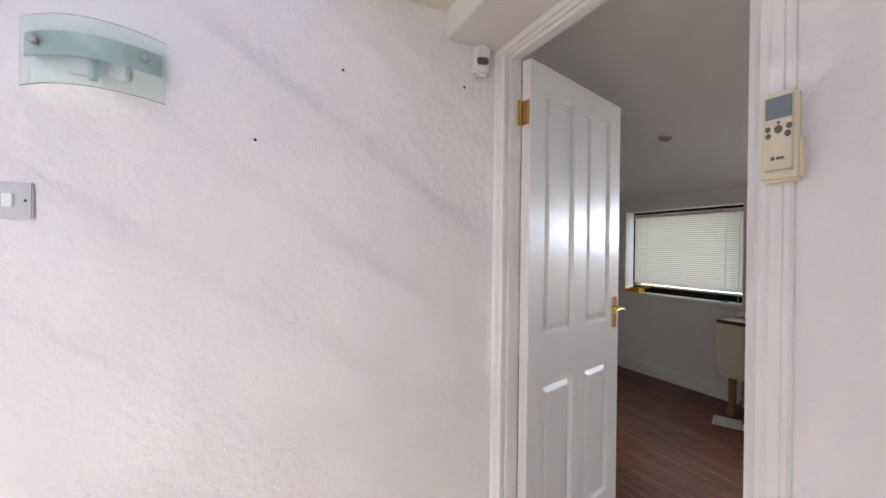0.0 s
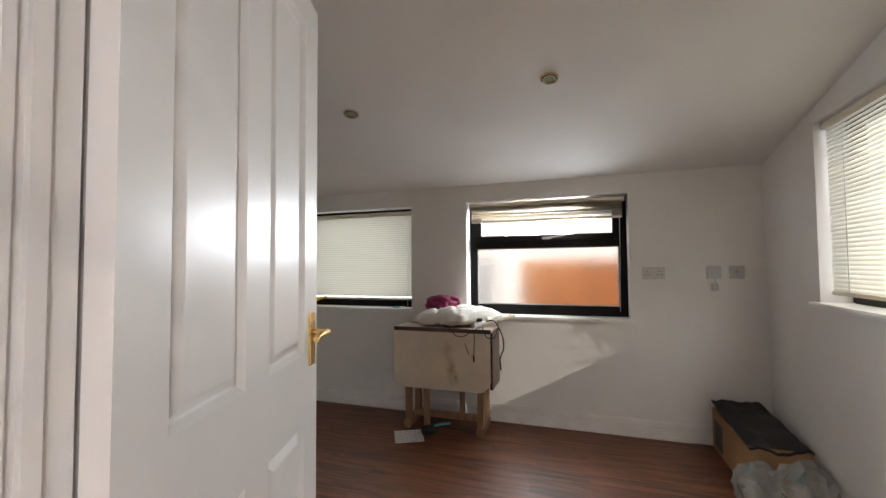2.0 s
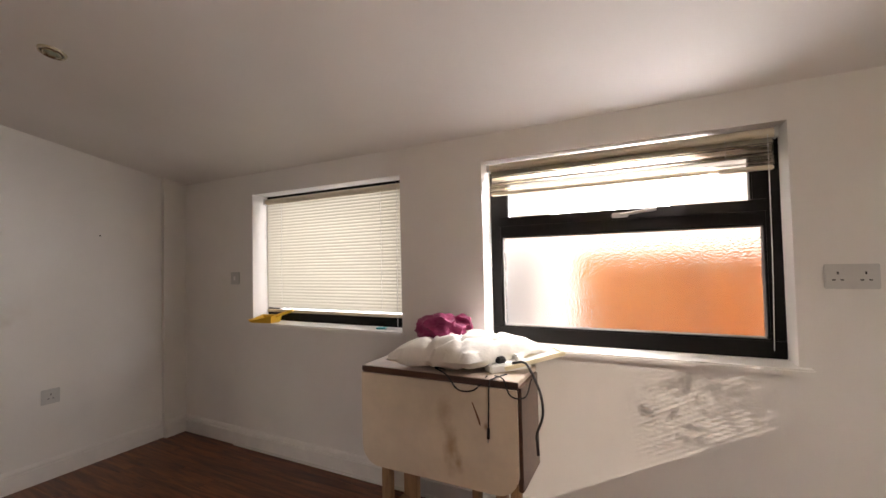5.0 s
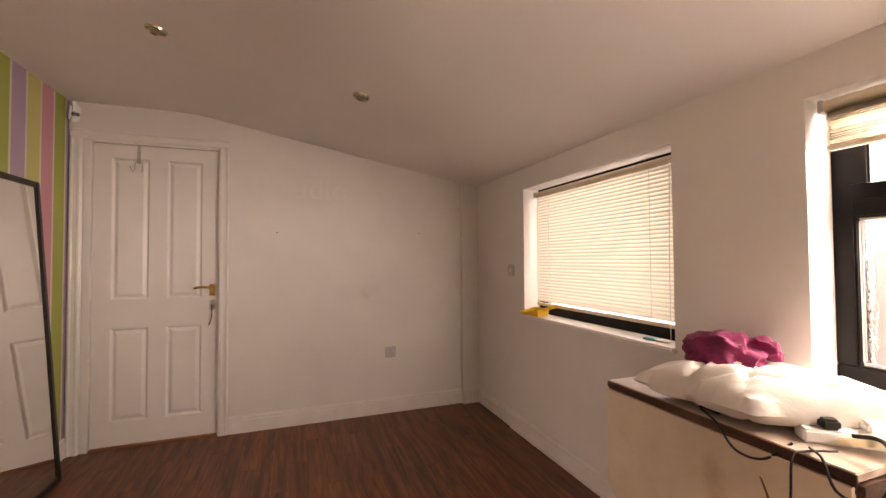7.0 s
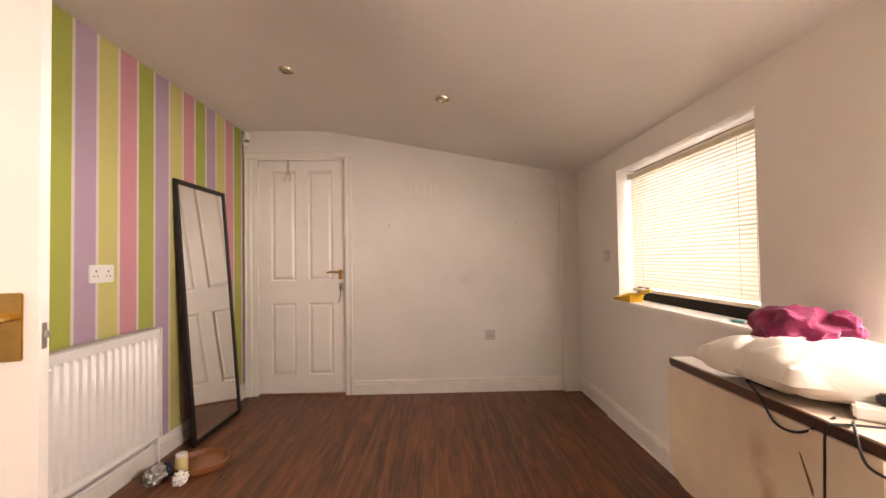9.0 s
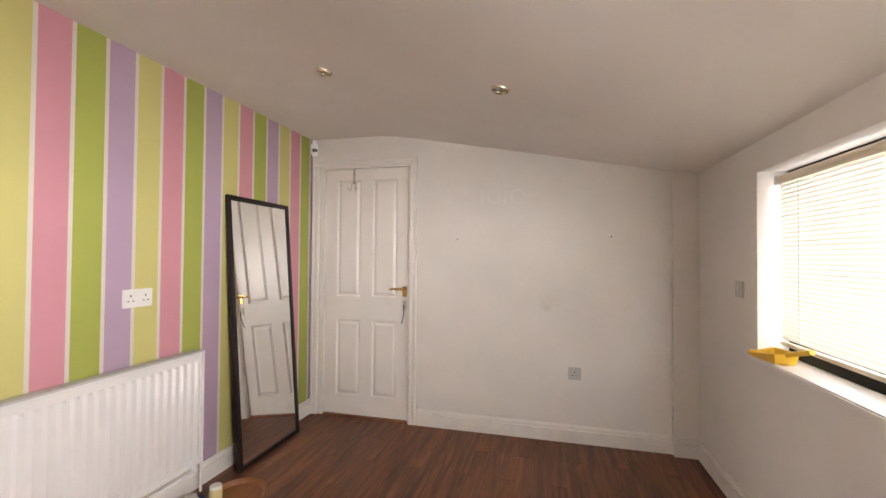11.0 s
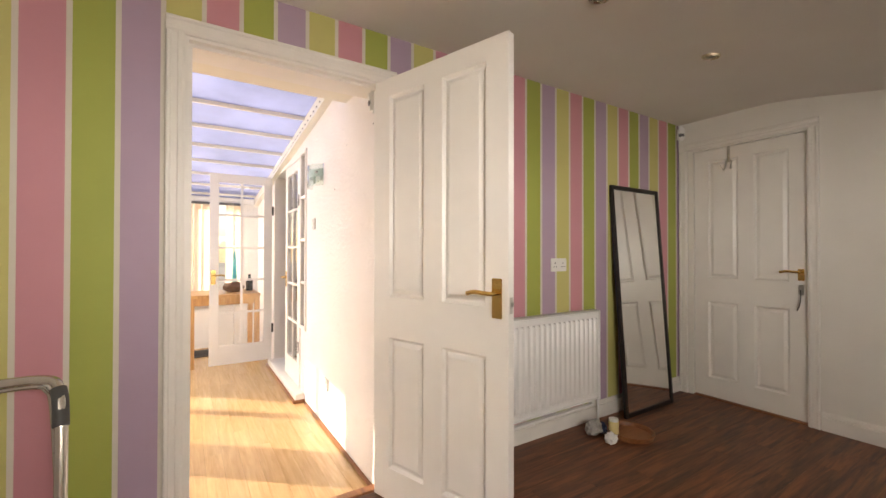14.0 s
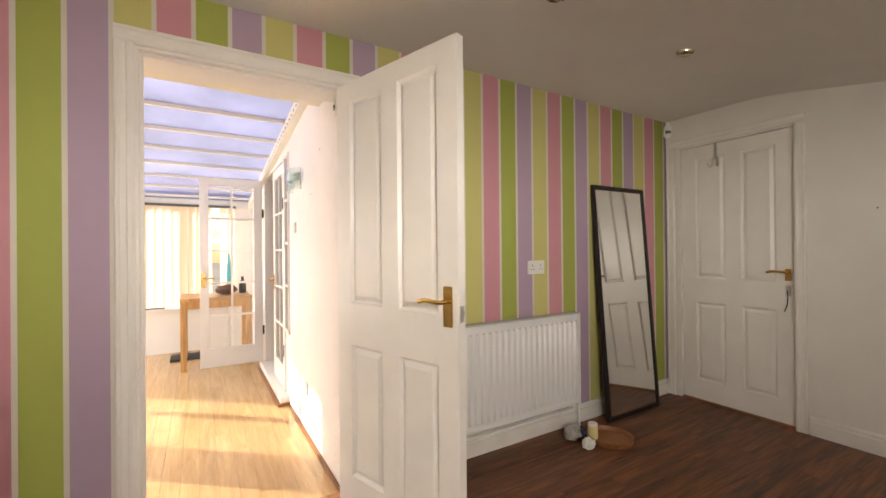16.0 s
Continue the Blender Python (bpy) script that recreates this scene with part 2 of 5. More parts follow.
LAMP_GLASS = glass("green_edged_glass", 0.02, 0.0, (0.86, 0.95, 0.91))
FROSTED = material("frosted_lamp_glass", (0.62, 0.68, 0.65), 0.4, vary=0.03, Transmission_Weight=0.35)
LAMINATE = material("stained_cream_laminate", (0.66, 0.56, 0.43), 0.4, vary=0.12, scale=5, fine=0.05, fine_scale=40)


def stain_on(m, spots, across="x"):
    """Soft brown stains with ragged edges; across: the axis along which the surface runs."""
    nt = m.node_tree
    base = nt.nodes["Principled BSDF"].inputs["Base Color"]
    co = nt.nodes.new("ShaderNodeTexCoord")
    n = nt.nodes.new("ShaderNodeTexNoise")
    n.inputs["Scale"].default_value, n.inputs["Detail"].default_value = 22, 6
    nt.links.new(co.outputs["Object"], n.inputs["Vector"])
    for (x, z), (w, h), strength in spots:
        mp = nt.nodes.new("ShaderNodeMapping")
        mp.vector_type = "TEXTURE"
        mp.inputs["Location"].default_value = (x, 0, z) if across == "x" else (0, x, z)
        mp.inputs["Scale"].default_value = (w, 1000, h) if across == "x" else (1000, w, h)
        nt.links.new(co.outputs["Object"], mp.inputs["Vector"])
        ln = nt.nodes.new("ShaderNodeVectorMath")
        ln.operation = "LENGTH"
        nt.links.new(mp.outputs[0], ln.inputs[0])
        add = nt.nodes.new("ShaderNodeMath")
        nt.links.new(ln.outputs["Value"], add.inputs[0])
        nt.links.new(n.outputs[0], add.inputs[1])
        mr = nt.nodes.new("ShaderNodeMapRange")
        mr.inputs["From Min"].default_value, mr.inputs["From Max"].default_value = 1.35, 0.5
        mr.inputs["To Max"].default_value = strength
        nt.links.new(add.outputs[0], mr.inputs["Value"])
        mix = nt.nodes.new("ShaderNodeMix")
        mix.data_type = "RGBA"
        nt.links.new(mr.outputs[0], mix.inputs["Factor"])
        nt.links.new(base.links[0].from_socket, mix.inputs["A"])
        mix.inputs["B"].default_value = (0.30, 0.16, 0.05, 1)
        nt.links.new(mix.outputs["Result"], base)


stain_on(LAMINATE, (((-.285, .46), (.045, .14), .8), ((-.31, .60), (.05, .09), .55), ((-.25, .40), (.03, .06), .7), ((-.125, .565), (.016, .02), .8)))
WEST_WALL = material("smudged_white_emulsion", (0.78, 0.75, 0.71), 0.75, vary=0.05, scale=2.2, fine=0.02, bump=0.12, bump_scale=130)
stain_on(WEST_WALL, (((1.885, .94), (.06, .05), .16), ((1.92, .99), (.13, .09), .08)), "y")
SCORCH = material("dark_scorch", (0.16, 0.07, 0.025), 0.6, vary=0.3, scale=30)
WORN_TOP = material("worn_tabletop", (0.50, 0.40, 0.31), 0.35, vary=0.15, scale=12)
COTTON = material("quilted_white_cotton", (0.72, 0.68, 0.61), 0.9, vary=0.07, scale=9, bump=0.35, bump_scale=45)
MAGENTA = material("magenta_cloth", (0.19, 0.004, 0.055), 0.75, vary=0.25, scale=14, bump=0.3, bump_scale=160, Sheen_Weight=0.08)
YELLOW = material("yellow_plastic", (0.78, 0.47, 0.03), 0.4, vary=0.08, scale=20)
TEAL = material("teal_plastic", (0.05, 0.42, 0.46), 0.45, vary=0.1, scale=20)
PINK_BOTTLE = material("hot_pink_plastic", (0.72, 0.015, 0.17), 0.3, vary=0.06, scale=20)
BLUE_TRIGGER = material("blue_plastic", (0.01, 0.09, 0.20), 0.4)
CARD = material("brown_cardboard", (0.36, 0.20, 0.09), 0.8, vary=0.1, scale=10)
BIN_BAG = material("black_polythene", (0.006, 0.0055, 0.0055), 0.5, vary=0.2, bump=0.5, bump_scale=22)
FILM = see_through("clear_polythene", (0.82, 0.84, 0.82), 0.3, 0.68, rough=0.15)
TRAY_WOOD = wood("brown_wooden_tray", (0.17, 0.06, 0.018), (0.33, 0.13, 0.05), "X", 0.4, 22, 0.1)
YELLOW_WAX = material("pale_yellow_plastic", (0.74, 0.62, 0.30), 0.45, vary=0.04)
FOIL = material("crumpled_foil_wrap", (0.55, 0.54, 0.52), 0.3, 0.6, vary=0.2, scale=25)
TISSUE = material("crumpled_white_tissue", (0.78, 0.77, 0.75), 0.9, vary=0.05, scale=25)
NAVY = material("dark_blue_plastic", (0.012, 0.018, 0.05), 0.4)
LETTER_PAINT = material("fresh_white_paint", (0.80, 0.775, 0.735), 0.6, vary=0.03, scale=8)
# Unlit rooms: their dimness is put into this grey
DARK_ROOM = material("dimmed_room_wall", (0.30, 0.27, 0.25), 0.8, vary=0.05)
RENDER_WALL = material("white_rendered_wall", (0.80, 0.79, 0.77), 0.85, vary=0.06, scale=1.5, bump=0.3, bump_scale=40)
FENCE = wood("orange_fence_board", (0.52, 0.16, 0.03), (0.80, 0.32, 0.08), "Z", 0.7, 14, 0.2)
PAVING = material("concrete_paving", (0.34, 0.32, 0.29), 0.9, vary=0.15, scale=2, bump=0.3, bump_scale=60)
SOFFIT = material("cream_soffit_board", (0.80, 0.76, 0.66), 0.4, vary=0.03, scale=3)
BROWN_BAG = material("brown_leather", (0.10, 0.045, 0.02), 0.5, vary=0.2, scale=15)
LEAF = see_through("shrub_leaf", (0.07, 0.13, 0.035), 0.35, 0.0, rough=0.45)
BARK = material("shrub_bark", (0.12, 0.08, 0.05), 0.9, vary=0.2, scale=30)
DARK_GLASS = material("dark_bottle_glass", (0.02, 0.03, 0.03), 0.1)
MAT_BLACK = material("dark_doormat", (0.06, 0.055, 0.05), 0.95, vary=0.3, scale=60)


# ---- building helpers ----
def box(bm, x0, x1, y0, y1, z0, z1, bevel=0.0):
    v = [bm.verts.new((x, y, z)) for x in (x0, x1) for y in (y0, y1) for z in (z0, z1)]
    fs = [bm.faces.new([v[i] for i in f]) for f in ((0, 1, 3, 2), (4, 6, 7, 5), (0, 4, 5, 1), (2, 3, 7, 6), (0, 2, 6, 4), (1, 5, 7, 3))]
    if bevel:
        bmesh.ops.bevel(bm, geom=list({e for f in fs for e in f.edges}), offset=bevel, segments=2, affect="EDGES", clamp_overlap=True)
    return bm


def boxes(*rows, bevel=0.0):
    bm = bmesh.new()
    for r in rows:
        box(bm, *r, bevel=bevel)
    return bm


def lathe(profile, steps=24, centre=(0, 0, 0), bm=None, squash=1.0):
    """A turned shape: (radius, height) from the bottom up."""
    bm = bm or bmesh.new()
    rings = []
    for r, h in profile:
        rings.append([bm.verts.new((centre[0] + r * math.cos(2 * math.pi * i / steps), centre[1] + squash * r * math.sin(2 * math.pi * i / steps), centre[2] + h)) for i in range(steps)])
    for a, b in zip(rings, rings[1:]):
        for i in range(steps):
            bm.faces.new((a[i], a[(i + 1) % steps], b[(i + 1) % steps], b[i]))
    bm.faces.new(rings[0][::-1])
    bm.faces.new(rings[-1])
    return bm


def tube(points, radius, steps=10, bm=None, smooth=6):
    """A round bar along a smoothed line of points."""
    bm = bm or bmesh.new()
    pts = [Vector(p) for p in points]
    line = []
    if smooth and len(pts) > 2:
        ext = [pts[0] * 2 - pts[1]] + pts + [pts[-1] * 2 - pts[-2]]
        for i in range(1, len(ext) - 2):
            p0, p1, p2, p3 = ext[i - 1:i + 3]
            for k in range(smooth):
                u = k / smooth
                line.append(0.5 * (2 * p1 + (p2 - p0) * u + (2 * p0 - 5 * p1 + 4 * p2 - p3) * u * u + (3 * p1 - p0 - 3 * p2 + p3) * u ** 3))
        line.append(pts[-1])
    else:
        line = pts
    side = None
    rings = []
    for i, p in enumerate(line):
        d = (line[min(i + 1, len(line) - 1)] - line[max(i - 1, 0)]).normalized()
        if side is None:
            side = d.orthogonal().normalized()
        side = (side - d * side.dot(d)).normalized()
        up = d.cross(side)
        rings.append([bm.verts.new(p + radius * (math.cos(2 * math.pi * k / steps) * side + math.sin(2 * math.pi * k / steps) * up)) for k in range(steps)])
    for a, b in zip(rings, rings[1:]):
        for k in range(steps):
            bm.faces.new((a[k], a[(k + 1) % steps], b[(k + 1) % steps], b[k]))
    bm.faces.new(rings[0][::-1])
    bm.faces.new(rings[-1])
    return bm


def extrude_profile(points, axis, a0, a1, bm=None):
    """A prism: points are the outline across the axis ('x': y, z; 'y': x, z; 'z': x, y)."""
    bm = bm or bmesh.new()
    put = {"x": lambda a, p: (a, p[0], p[1]), "y": lambda a, p: (p[0], a, p[1]), "z": lambda a, p: (p[0], p[1], a)}[axis]
    r0, r1 = [bm.verts.new(put(a0, p)) for p in points], [bm.verts.new(put(a1, p)) for p in points]
    n = len(points)
    for i in range(n):
        bm.faces.new((r0[i], r0[(i + 1) % n], r1[(i + 1) % n], r1[i]))
    bm.faces.new(r0[::-1])
    bm.faces.new(r1)
    return bm


def part(name, bm, mat, parent=None, label="", smooth=False, at=None):
    """Links a bmesh as one mesh object, under a thing or a part."""
    bmesh.ops.recalc_face_normals(bm, faces=bm.faces)
    me = bpy.data.meshes.new(name)
    bm.to_mesh(me)
    bm.free()
    me.materials.append(mat)
    if smooth:
        me.shade_smooth()
        me.set_sharp_from_angle(angle=radians(40))
    ob = new(name, me)
    if parent:
        ob.parent = parent
    if at is not None:
        ob.matrix_basis = at
    return tagged(ob, label)


def thing(name, label, category, at=None, group="", kind=""):
    ob = new(name)
    ob.empty_display_size = 0.1
    if at is not None:
        ob.matrix_basis = at
    return tagged(ob, label, category, group, kind)


def structure(name, bm, mat, label, category, parent=None, smooth=False):
    return tagged(part(name, bm, mat, parent, smooth=smooth), label, category, kind="structure")


def blob(bm, c, r, lumps=0.25, scale=5.0, sub=3, squash=(1, 1, 1), fold=0.0):
    """A lumpy, folded body."""
    made = bmesh.ops.create_icosphere(bm, subdivisions=sub, radius=1.0)["verts"]
    for v in made:
        d = v.co.normalized()
        k = 1 + lumps * noise.noise(d * scale + Vector(c) * 7) + fold * abs(noise.noise(d * scale * 2.3 + Vector((3, 1, 2))))
        v.co = Vector(c) + Vector((d.x * r * squash[0], d.y * r * squash[1], d.z * r * squash[2])) * k
    return bm


# ---- the room's shell ----
XB, XD, YC = -2.71, 1.70, 2.855          # wall with the white door, wall with the single window, wall with two windows
T = 0.058                                # striped wall's thickness
CF = -0.105                              # the sunroom's floor
W1 = (-1.932, -0.743, 0.838, 1.702)
W2 = (-0.262, 0.938, 0.806, 1.710)
WD = (0.98, 2.19, 1.00, 1.90)
H = 2.55


EAST_TURN = Matrix.Translation((XD, 1.43, 0)) @ Matrix.Rotation(radians(-2.1), 4, "Z") @ Matrix.Translation((-XD, -1.43, 0))


def swing(ob):
    """Sets a thing of the east wall out of square, as that wall stands."""
    ob.matrix_basis = EAST_TURN @ ob.matrix_basis
    return ob


def ceiling_z(y):
    """Flat over the striped wall, then falling, with a soft bend."""
    flat, slope = 2.245, 2.245 - (y - 0.69) * 0.187
    k = 90.0
    return -math.log(math.exp(-k * flat) + math.exp(-k * slope)) / k + 0.006


structure("wall_south", boxes((XB - .15, 0.0, -T, 0, -.2, H), (0.0, .88, -T, 0, 2.012, H), (.88, XD + .25, -T, 0, -.2, H)), PAPER,
          "wall papered in pink, green, lilac and yellow stripes", "wall")
structure("wall_west", boxes((XB - .15, XB, 0, .085, -.1, H), (XB - .15, XB, .885, YC + .3, -.1, H), (XB - .15, XB, .085, .885, 2.035, H)), WEST_WALL,
          "plain white painted plaster wall around the closed door", "wall")
structure("pilaster", boxes((XB, XB + .035, 2.70, YC, 0, H)), WHITE_WALL, "narrow white boxed corner pier", "wall")
structure("wall_north", boxes((XB, W1[0], YC, YC + .3, -.1, H), (W1[0], W1[1], YC, YC + .3, -.1, W1[2]), (W1[0], W1[1], YC, YC + .3, W1[3], H),
                              (W1[1], W2[0], YC, YC + .3, -.1, H), (W2[0], W2[1], YC, YC + .3, -.1, W2[2]), (W2[0], W2[1], YC, YC + .3, W2[3], H),
                              (W2[1], XD + .25, YC, YC + .3, -.1, H)), WHITE_WALL, "white painted wall with two window openings", "wall")
swing(structure("wall_east", boxes((XD, XD + .25, -.03, WD[0], -.1, H), (XD, XD + .25, WD[0], WD[1], -.1, WD[2]), (XD, XD + .25, WD[0], WD[1], WD[3], H),
                             (XD, XD + .25, WD[1], YC + .05, -.1, H)), WHITE_WALL, "white painted wall with one window", "wall"))
ys = [-.02 + i * (YC + .04) / 40 for i in range(41)]
structure("ceiling", extrude_profile([(y, ceiling_z(y)) for y in ys] + [(YC + .02, 2.5), (-.02, 2.5)], "x", XB - .02, XD + .12), CEILING,
          "white ceiling, flat and then sloping down to the windows", "ceiling", smooth=True)
structure("roof", boxes((XB - .3, XD + .35, -T, YC + .35, H, H + .08)), RENDER_WALL, "flat roof slab over the room", "roof")


def skirting(name, outline_axis, a0, a1, place, facing, label="white moulded skirting board", z=0.0, h=0.118):
    s = [(0, 0), (.018, 0), (.018, h - .034), (.015, h - .030), (.009, h - .029), (.009, h - .024), (.014, h - .021), (.013, h - .012), (.006, h), (0, h)]
    return structure(name, extrude_profile([(place + facing * u, z + w) for u, w in s], outline_axis, a0, a1), SKIRT, label, "skirting board")


skirting("baseboard_south", "x", XB, -.04, 0, 1)
skirting("baseboard_south_2", "x", .935, XD - .05, 0, 1)
skirting("baseboard_west", "y", .925, 2.70, XB, 1)
skirting("baseboard_west_2", "y", 2.70, YC, XB + .035, 1)
skirting("baseboard_north", "x", XB + .05, XD + .05, YC, -1)
swing(skirting("baseboard_east", "y", .02, YC - .02, XD, -1))
structure("trim_loose", boxes((-2.1, -.4, YC - .034, YC - .020, .001, .014), (-.35, 1.3, YC - .036, YC - .021, .001, .013), bevel=.003), SKIRT,
          "thin white floor beading coming loose", "trim")
floor = structure("floor", boxes((XB - .02, XD + .12, -T, YC + .02, -.1, -.010)), FLOOR_BASE, "dark brown wood-effect laminate floor", "floor")


# ---- doors ----
def moulded_face(bm, w, h, y, out, panels):
    """One face of a four-panel door, with sunk mouldings and raised fields."""
    xs = sorted({0, w, *[p[0] for p in panels], *[p[1] for p in panels]})
    zs = sorted({0, h, *[p[2] for p in panels], *[p[3] for p in panels]})
    for x0, x1 in zip(xs, xs[1:]):
        for z0, z1 in zip(zs, zs[1:]):
            if not any(p[0] <= x0 and x1 <= p[1] and p[2] <= z0 and z1 <= p[3] for p in panels):
                bm.faces.new([bm.verts.new(c) for c in ((x0, y, z0), (x1, y, z0), (x1, y, z1), (x0, y, z1))])
    for x0, x1, z0, z1 in panels:
        rings = []
        for inset, deep in ((0, 0), (.003, .004), (.010, .014), (.016, .015), (.034, .005), (.038, .004)):
            yy = y - out * deep
            rings.append([bm.verts.new(c) for c in ((x0 + inset, yy, z0 + inset), (x1 - inset, yy, z0 + inset), (x1 - inset, yy, z1 - inset), (x0 + inset, yy, z1 - inset))])
        for a, b in zip(rings, rings[1:]):
            for i in range(4):
                bm.faces.new((a[i], a[(i + 1) % 4], b[(i + 1) % 4], b[i]))
        bm.faces.new(rings[-1])


def panel_door(w, h, t):
    """Local: hinge at x 0, faces at y 0 and y -t."""
    bm = bmesh.new()
    m, s = w / 2, .100
    g = .052
    panels = [(s, m - g, .950, 1.892), (m + g, w - s, .950, 1.892), (s, m - g, .152, .760), (m + g, w - s, .152, .760)]
    moulded_face(bm, w, h, 0, 1, panels)
    moulded_face(bm, w, h, -t, -1, panels)
    for c in (((0, 0, 0), (0, -t, 0), (0, -t, h), (0, 0, h)), ((w, 0, 0), (w, -t, 0), (w, -t, h), (w, 0, h)),
              ((0, 0, 0), (w, 0, 0), (w, -t, 0), (0, -t, 0)), ((0, 0, h), (w, 0, h), (w, -t, h), (0, -t, h))):
        bm.faces.new([bm.verts.new(q) for q in c])
    bmesh.ops.remove_doubles(bm, verts=bm.verts, dist=.0005)
    return bm


def lever(parent, x, y, z, out, way, metal, plate=(.022, .075)):
    """A lever handle on its plate; way: the side to which the lever points."""
    lo, hi = sorted((y, y + out * .006))
    p = part("handle_plate", boxes((x - plate[0], x + plate[0], lo, hi, z - plate[1], z + plate[1]), bevel=.0025), metal, parent, "rectangular metal backplate")
    for dz in (-.8, .8):
        part("screw", lathe([(.004, 0), (.003, .0015)], 10), metal, p, at=Matrix.Translation((x, y + out * .006, z + dz * plate[1])) @ pose(0, 0, 0, -90 * out))
    part("lever", tube([(x, y, z + .02), (x, y + out * .03, z + .02), (x, y + out * .048, z + .02), (x + way * .02, y + out * .053, z + .021), (x + way * .07, y + out * .052, z + .024), (x + way * .105, y + out * .05, z + .016)], .0085, 12),
         metal, parent, "curved lever handle", smooth=True)


def architrave(name, axis, place, facing, a0, a1, top, z0=0.0, w=.062, parent=None):
    """Moulded trim round an opening."""
    s = [(0, 0), (0, .012), (.010, .018), (.022, .018), (.026, .014), (.044, .014), (.050, .020), (w - .004, .020), (w, .016), (w, 0)]
    bm = bmesh.new()
    for edge, sign in ((a0, -1), (a1, 1)):
        pts = [(edge + sign * u, place + facing * d) for u, d in s]
        if axis == "y":
            pts = [(d, u) for u, d in pts]
        extrude_profile(pts, "z", z0, top, bm)
    pts = [(place + facing * d, top + u) for u, d in s]
    extrude_profile(pts, "x" if axis == "x" else "y", a0 - w, a1 + w, bm)
    return structure(name, bm, GLOSS, "white moulded door architrave", "door trim", parent)


# entrance door, open into the room
DX0, DX1, DTOP = .035, .845, 1.993
structure("door_frame_1", boxes((0.0, DX0, -T - .004, .004, CF, DTOP + .03), (DX1, .88, -T - .004, .004, CF, DTOP + .03), (DX0, DX1, -T - .004, .004, DTOP, DTOP + .03),
                                (DX0, DX0 + .012, -.05, -.032, CF, DTOP), (DX1 - .012, DX1, -.05, -.032, CF, DTOP), (DX0 + .012, DX1 - .012, -.05, -.032, DTOP - .012, DTOP)), GLOSS,
          "white gloss door lining with stops", "door frame")
architrave("trim_door_1_inside", "x", .0045, 1, DX0 - .012, DX1 + .012, DTOP + .012)
architrave("trim_door_1_outside", "x", -T - .0045, -1, DX0 - .012 + .02, DX1 + .012, DTOP + .012, z0=CF)
structure("threshold", boxes((DX0, DX1, -T, -.005, CF - .02, .004), bevel=.003), BROWN_TRIM, "brown wooden door threshold strip", "threshold")
DOOR_TURN = 107.6
door1 = thing("door_1", "white four-panel door standing open with brass handles", "door", pose(.038, .008, .008, 0, 0, DOOR_TURN), kind="structure")
leaf = part("door_leaf", panel_door(.745, 1.978, .038), GLOSS, door1)
lever(door1, .697, 0, .985, 1, -1, BRASS)
lever(door1, .697, -.038, .985, -1, -1, BRASS)
part("latch_plate", boxes((.7445, .7465, -.029, -.010, .93, .99)), STEEL, door1, "steel latch faceplate")
part("latch_bolt", boxes((.746, .756, -.025, -.014, .955, .972), bevel=.002), STEEL, door1, "small latch bolt")
for z in (.22, 1.785):
    hinge = part("hinge", tube([(-.008, .004, z - .045), (-.008, .004, z + .045)], .0065, 10, smooth=0), BRASS, door1, "brass butt hinge", smooth=True)
    part("hinge_leaf", boxes((-.002, -.0005, -.034, .004, z - .045, z + .045)), BRASS, hinge)
    part("hinge_leaf", boxes((-.020, -.008, .002, .0045, z - .045, z + .045)), BRASS, hinge)

# closed door in the plain wall
BY0, BY1, BTOP = .120, .850, 2.000
structure("door_frame_2", boxes((XB - .15, XB + .003, .085, BY0, -.01, BTOP + .035), (XB - .15, XB + .003, BY1, .885, -.01, BTOP + .035), (XB - .15, XB + .003, BY0, BY1, BTOP, BTOP + .035)), GLOSS,
          "white gloss door lining", "door frame")
architrave("trim_door_2", "y", XB + .0035, 1, BY0 - .045, BY1 + .005, BTOP + .012)
structure("threshold_2", boxes((XB - .14, XB + .004, BY0, BY1, -.02, .012), bevel=.004), BROWN_TRIM, "brown threshold bar below the closed door", "threshold")
# Added slab, never in view, that backs the closed door
structure("closing_wall", boxes((XB - .35, XB - .3, -.2, 1.2, -.1, H)), DARK_ROOM, "unseen backing wall behind the closed door", "wall")
door2 = thing("door_2", "closed white four-panel door with a key on a cord", "door", pose(XB - .055, BY0 + .003, .015, 0, 0, 90), kind="structure")
part("door_leaf", panel_door(.724, 1.982, .038), GLOSS, door2, at=Matrix.Translation((0, 0, 0)) @ pose(.724, -.038, 0, 0, 0, 180))
lever(door2, .690, -.038, 1.00, -1, -1, BRASS, (.018, .04))
kh = part("keyhole_plate", boxes((.675, .705, -.044, -.038, .86, .93), bevel=.003), STEEL, door2)
part("key", tube([(.690, -.038, .90), (.690, -.062, .90)], .004, 8, smooth=0), STEEL, kh)
part("key_cord", tube([(.690, -.06, .90), (.693, -.062, .86), (.687, -.058, .80), (.672, -.056, .755)], .0035, 6), BLACK_MATT, kh, "dark key cord")
hook = thing("over_door_hook", "chrome double coat hook hung over the closed door", "hook", pose(XB - .017, .372, 0, 0, 0, 90))
part("strap", boxes((-.010, .010, -.002, .002, 1.875, 2.0)), STEEL, hook, at=pose(0, .0, 0))
for sx in (-1, 1):
    part("prong", tube([(0, -.002, 1.885), (sx * .018, -.004, 1.885), (sx * .024, -.006, 1.83), (sx * .026, -.03, 1.818), (sx * .035, -.05, 1.85)], .0035, 8), STEEL, hook, smooth=True)


# ---- windows ----
def pane(parent, x0, x1, z0, z1, y, mat):
    o = part("pane", boxes((x0, x1, y - .003, y + .003, z0, z1)), mat, parent)
    o.visible_shadow = False
    return o


def bar(bm, x0, x1, y0, y1, z0, z1):
    return box(bm, x0, x1, y0, y1, z0, z1, bevel=.006)


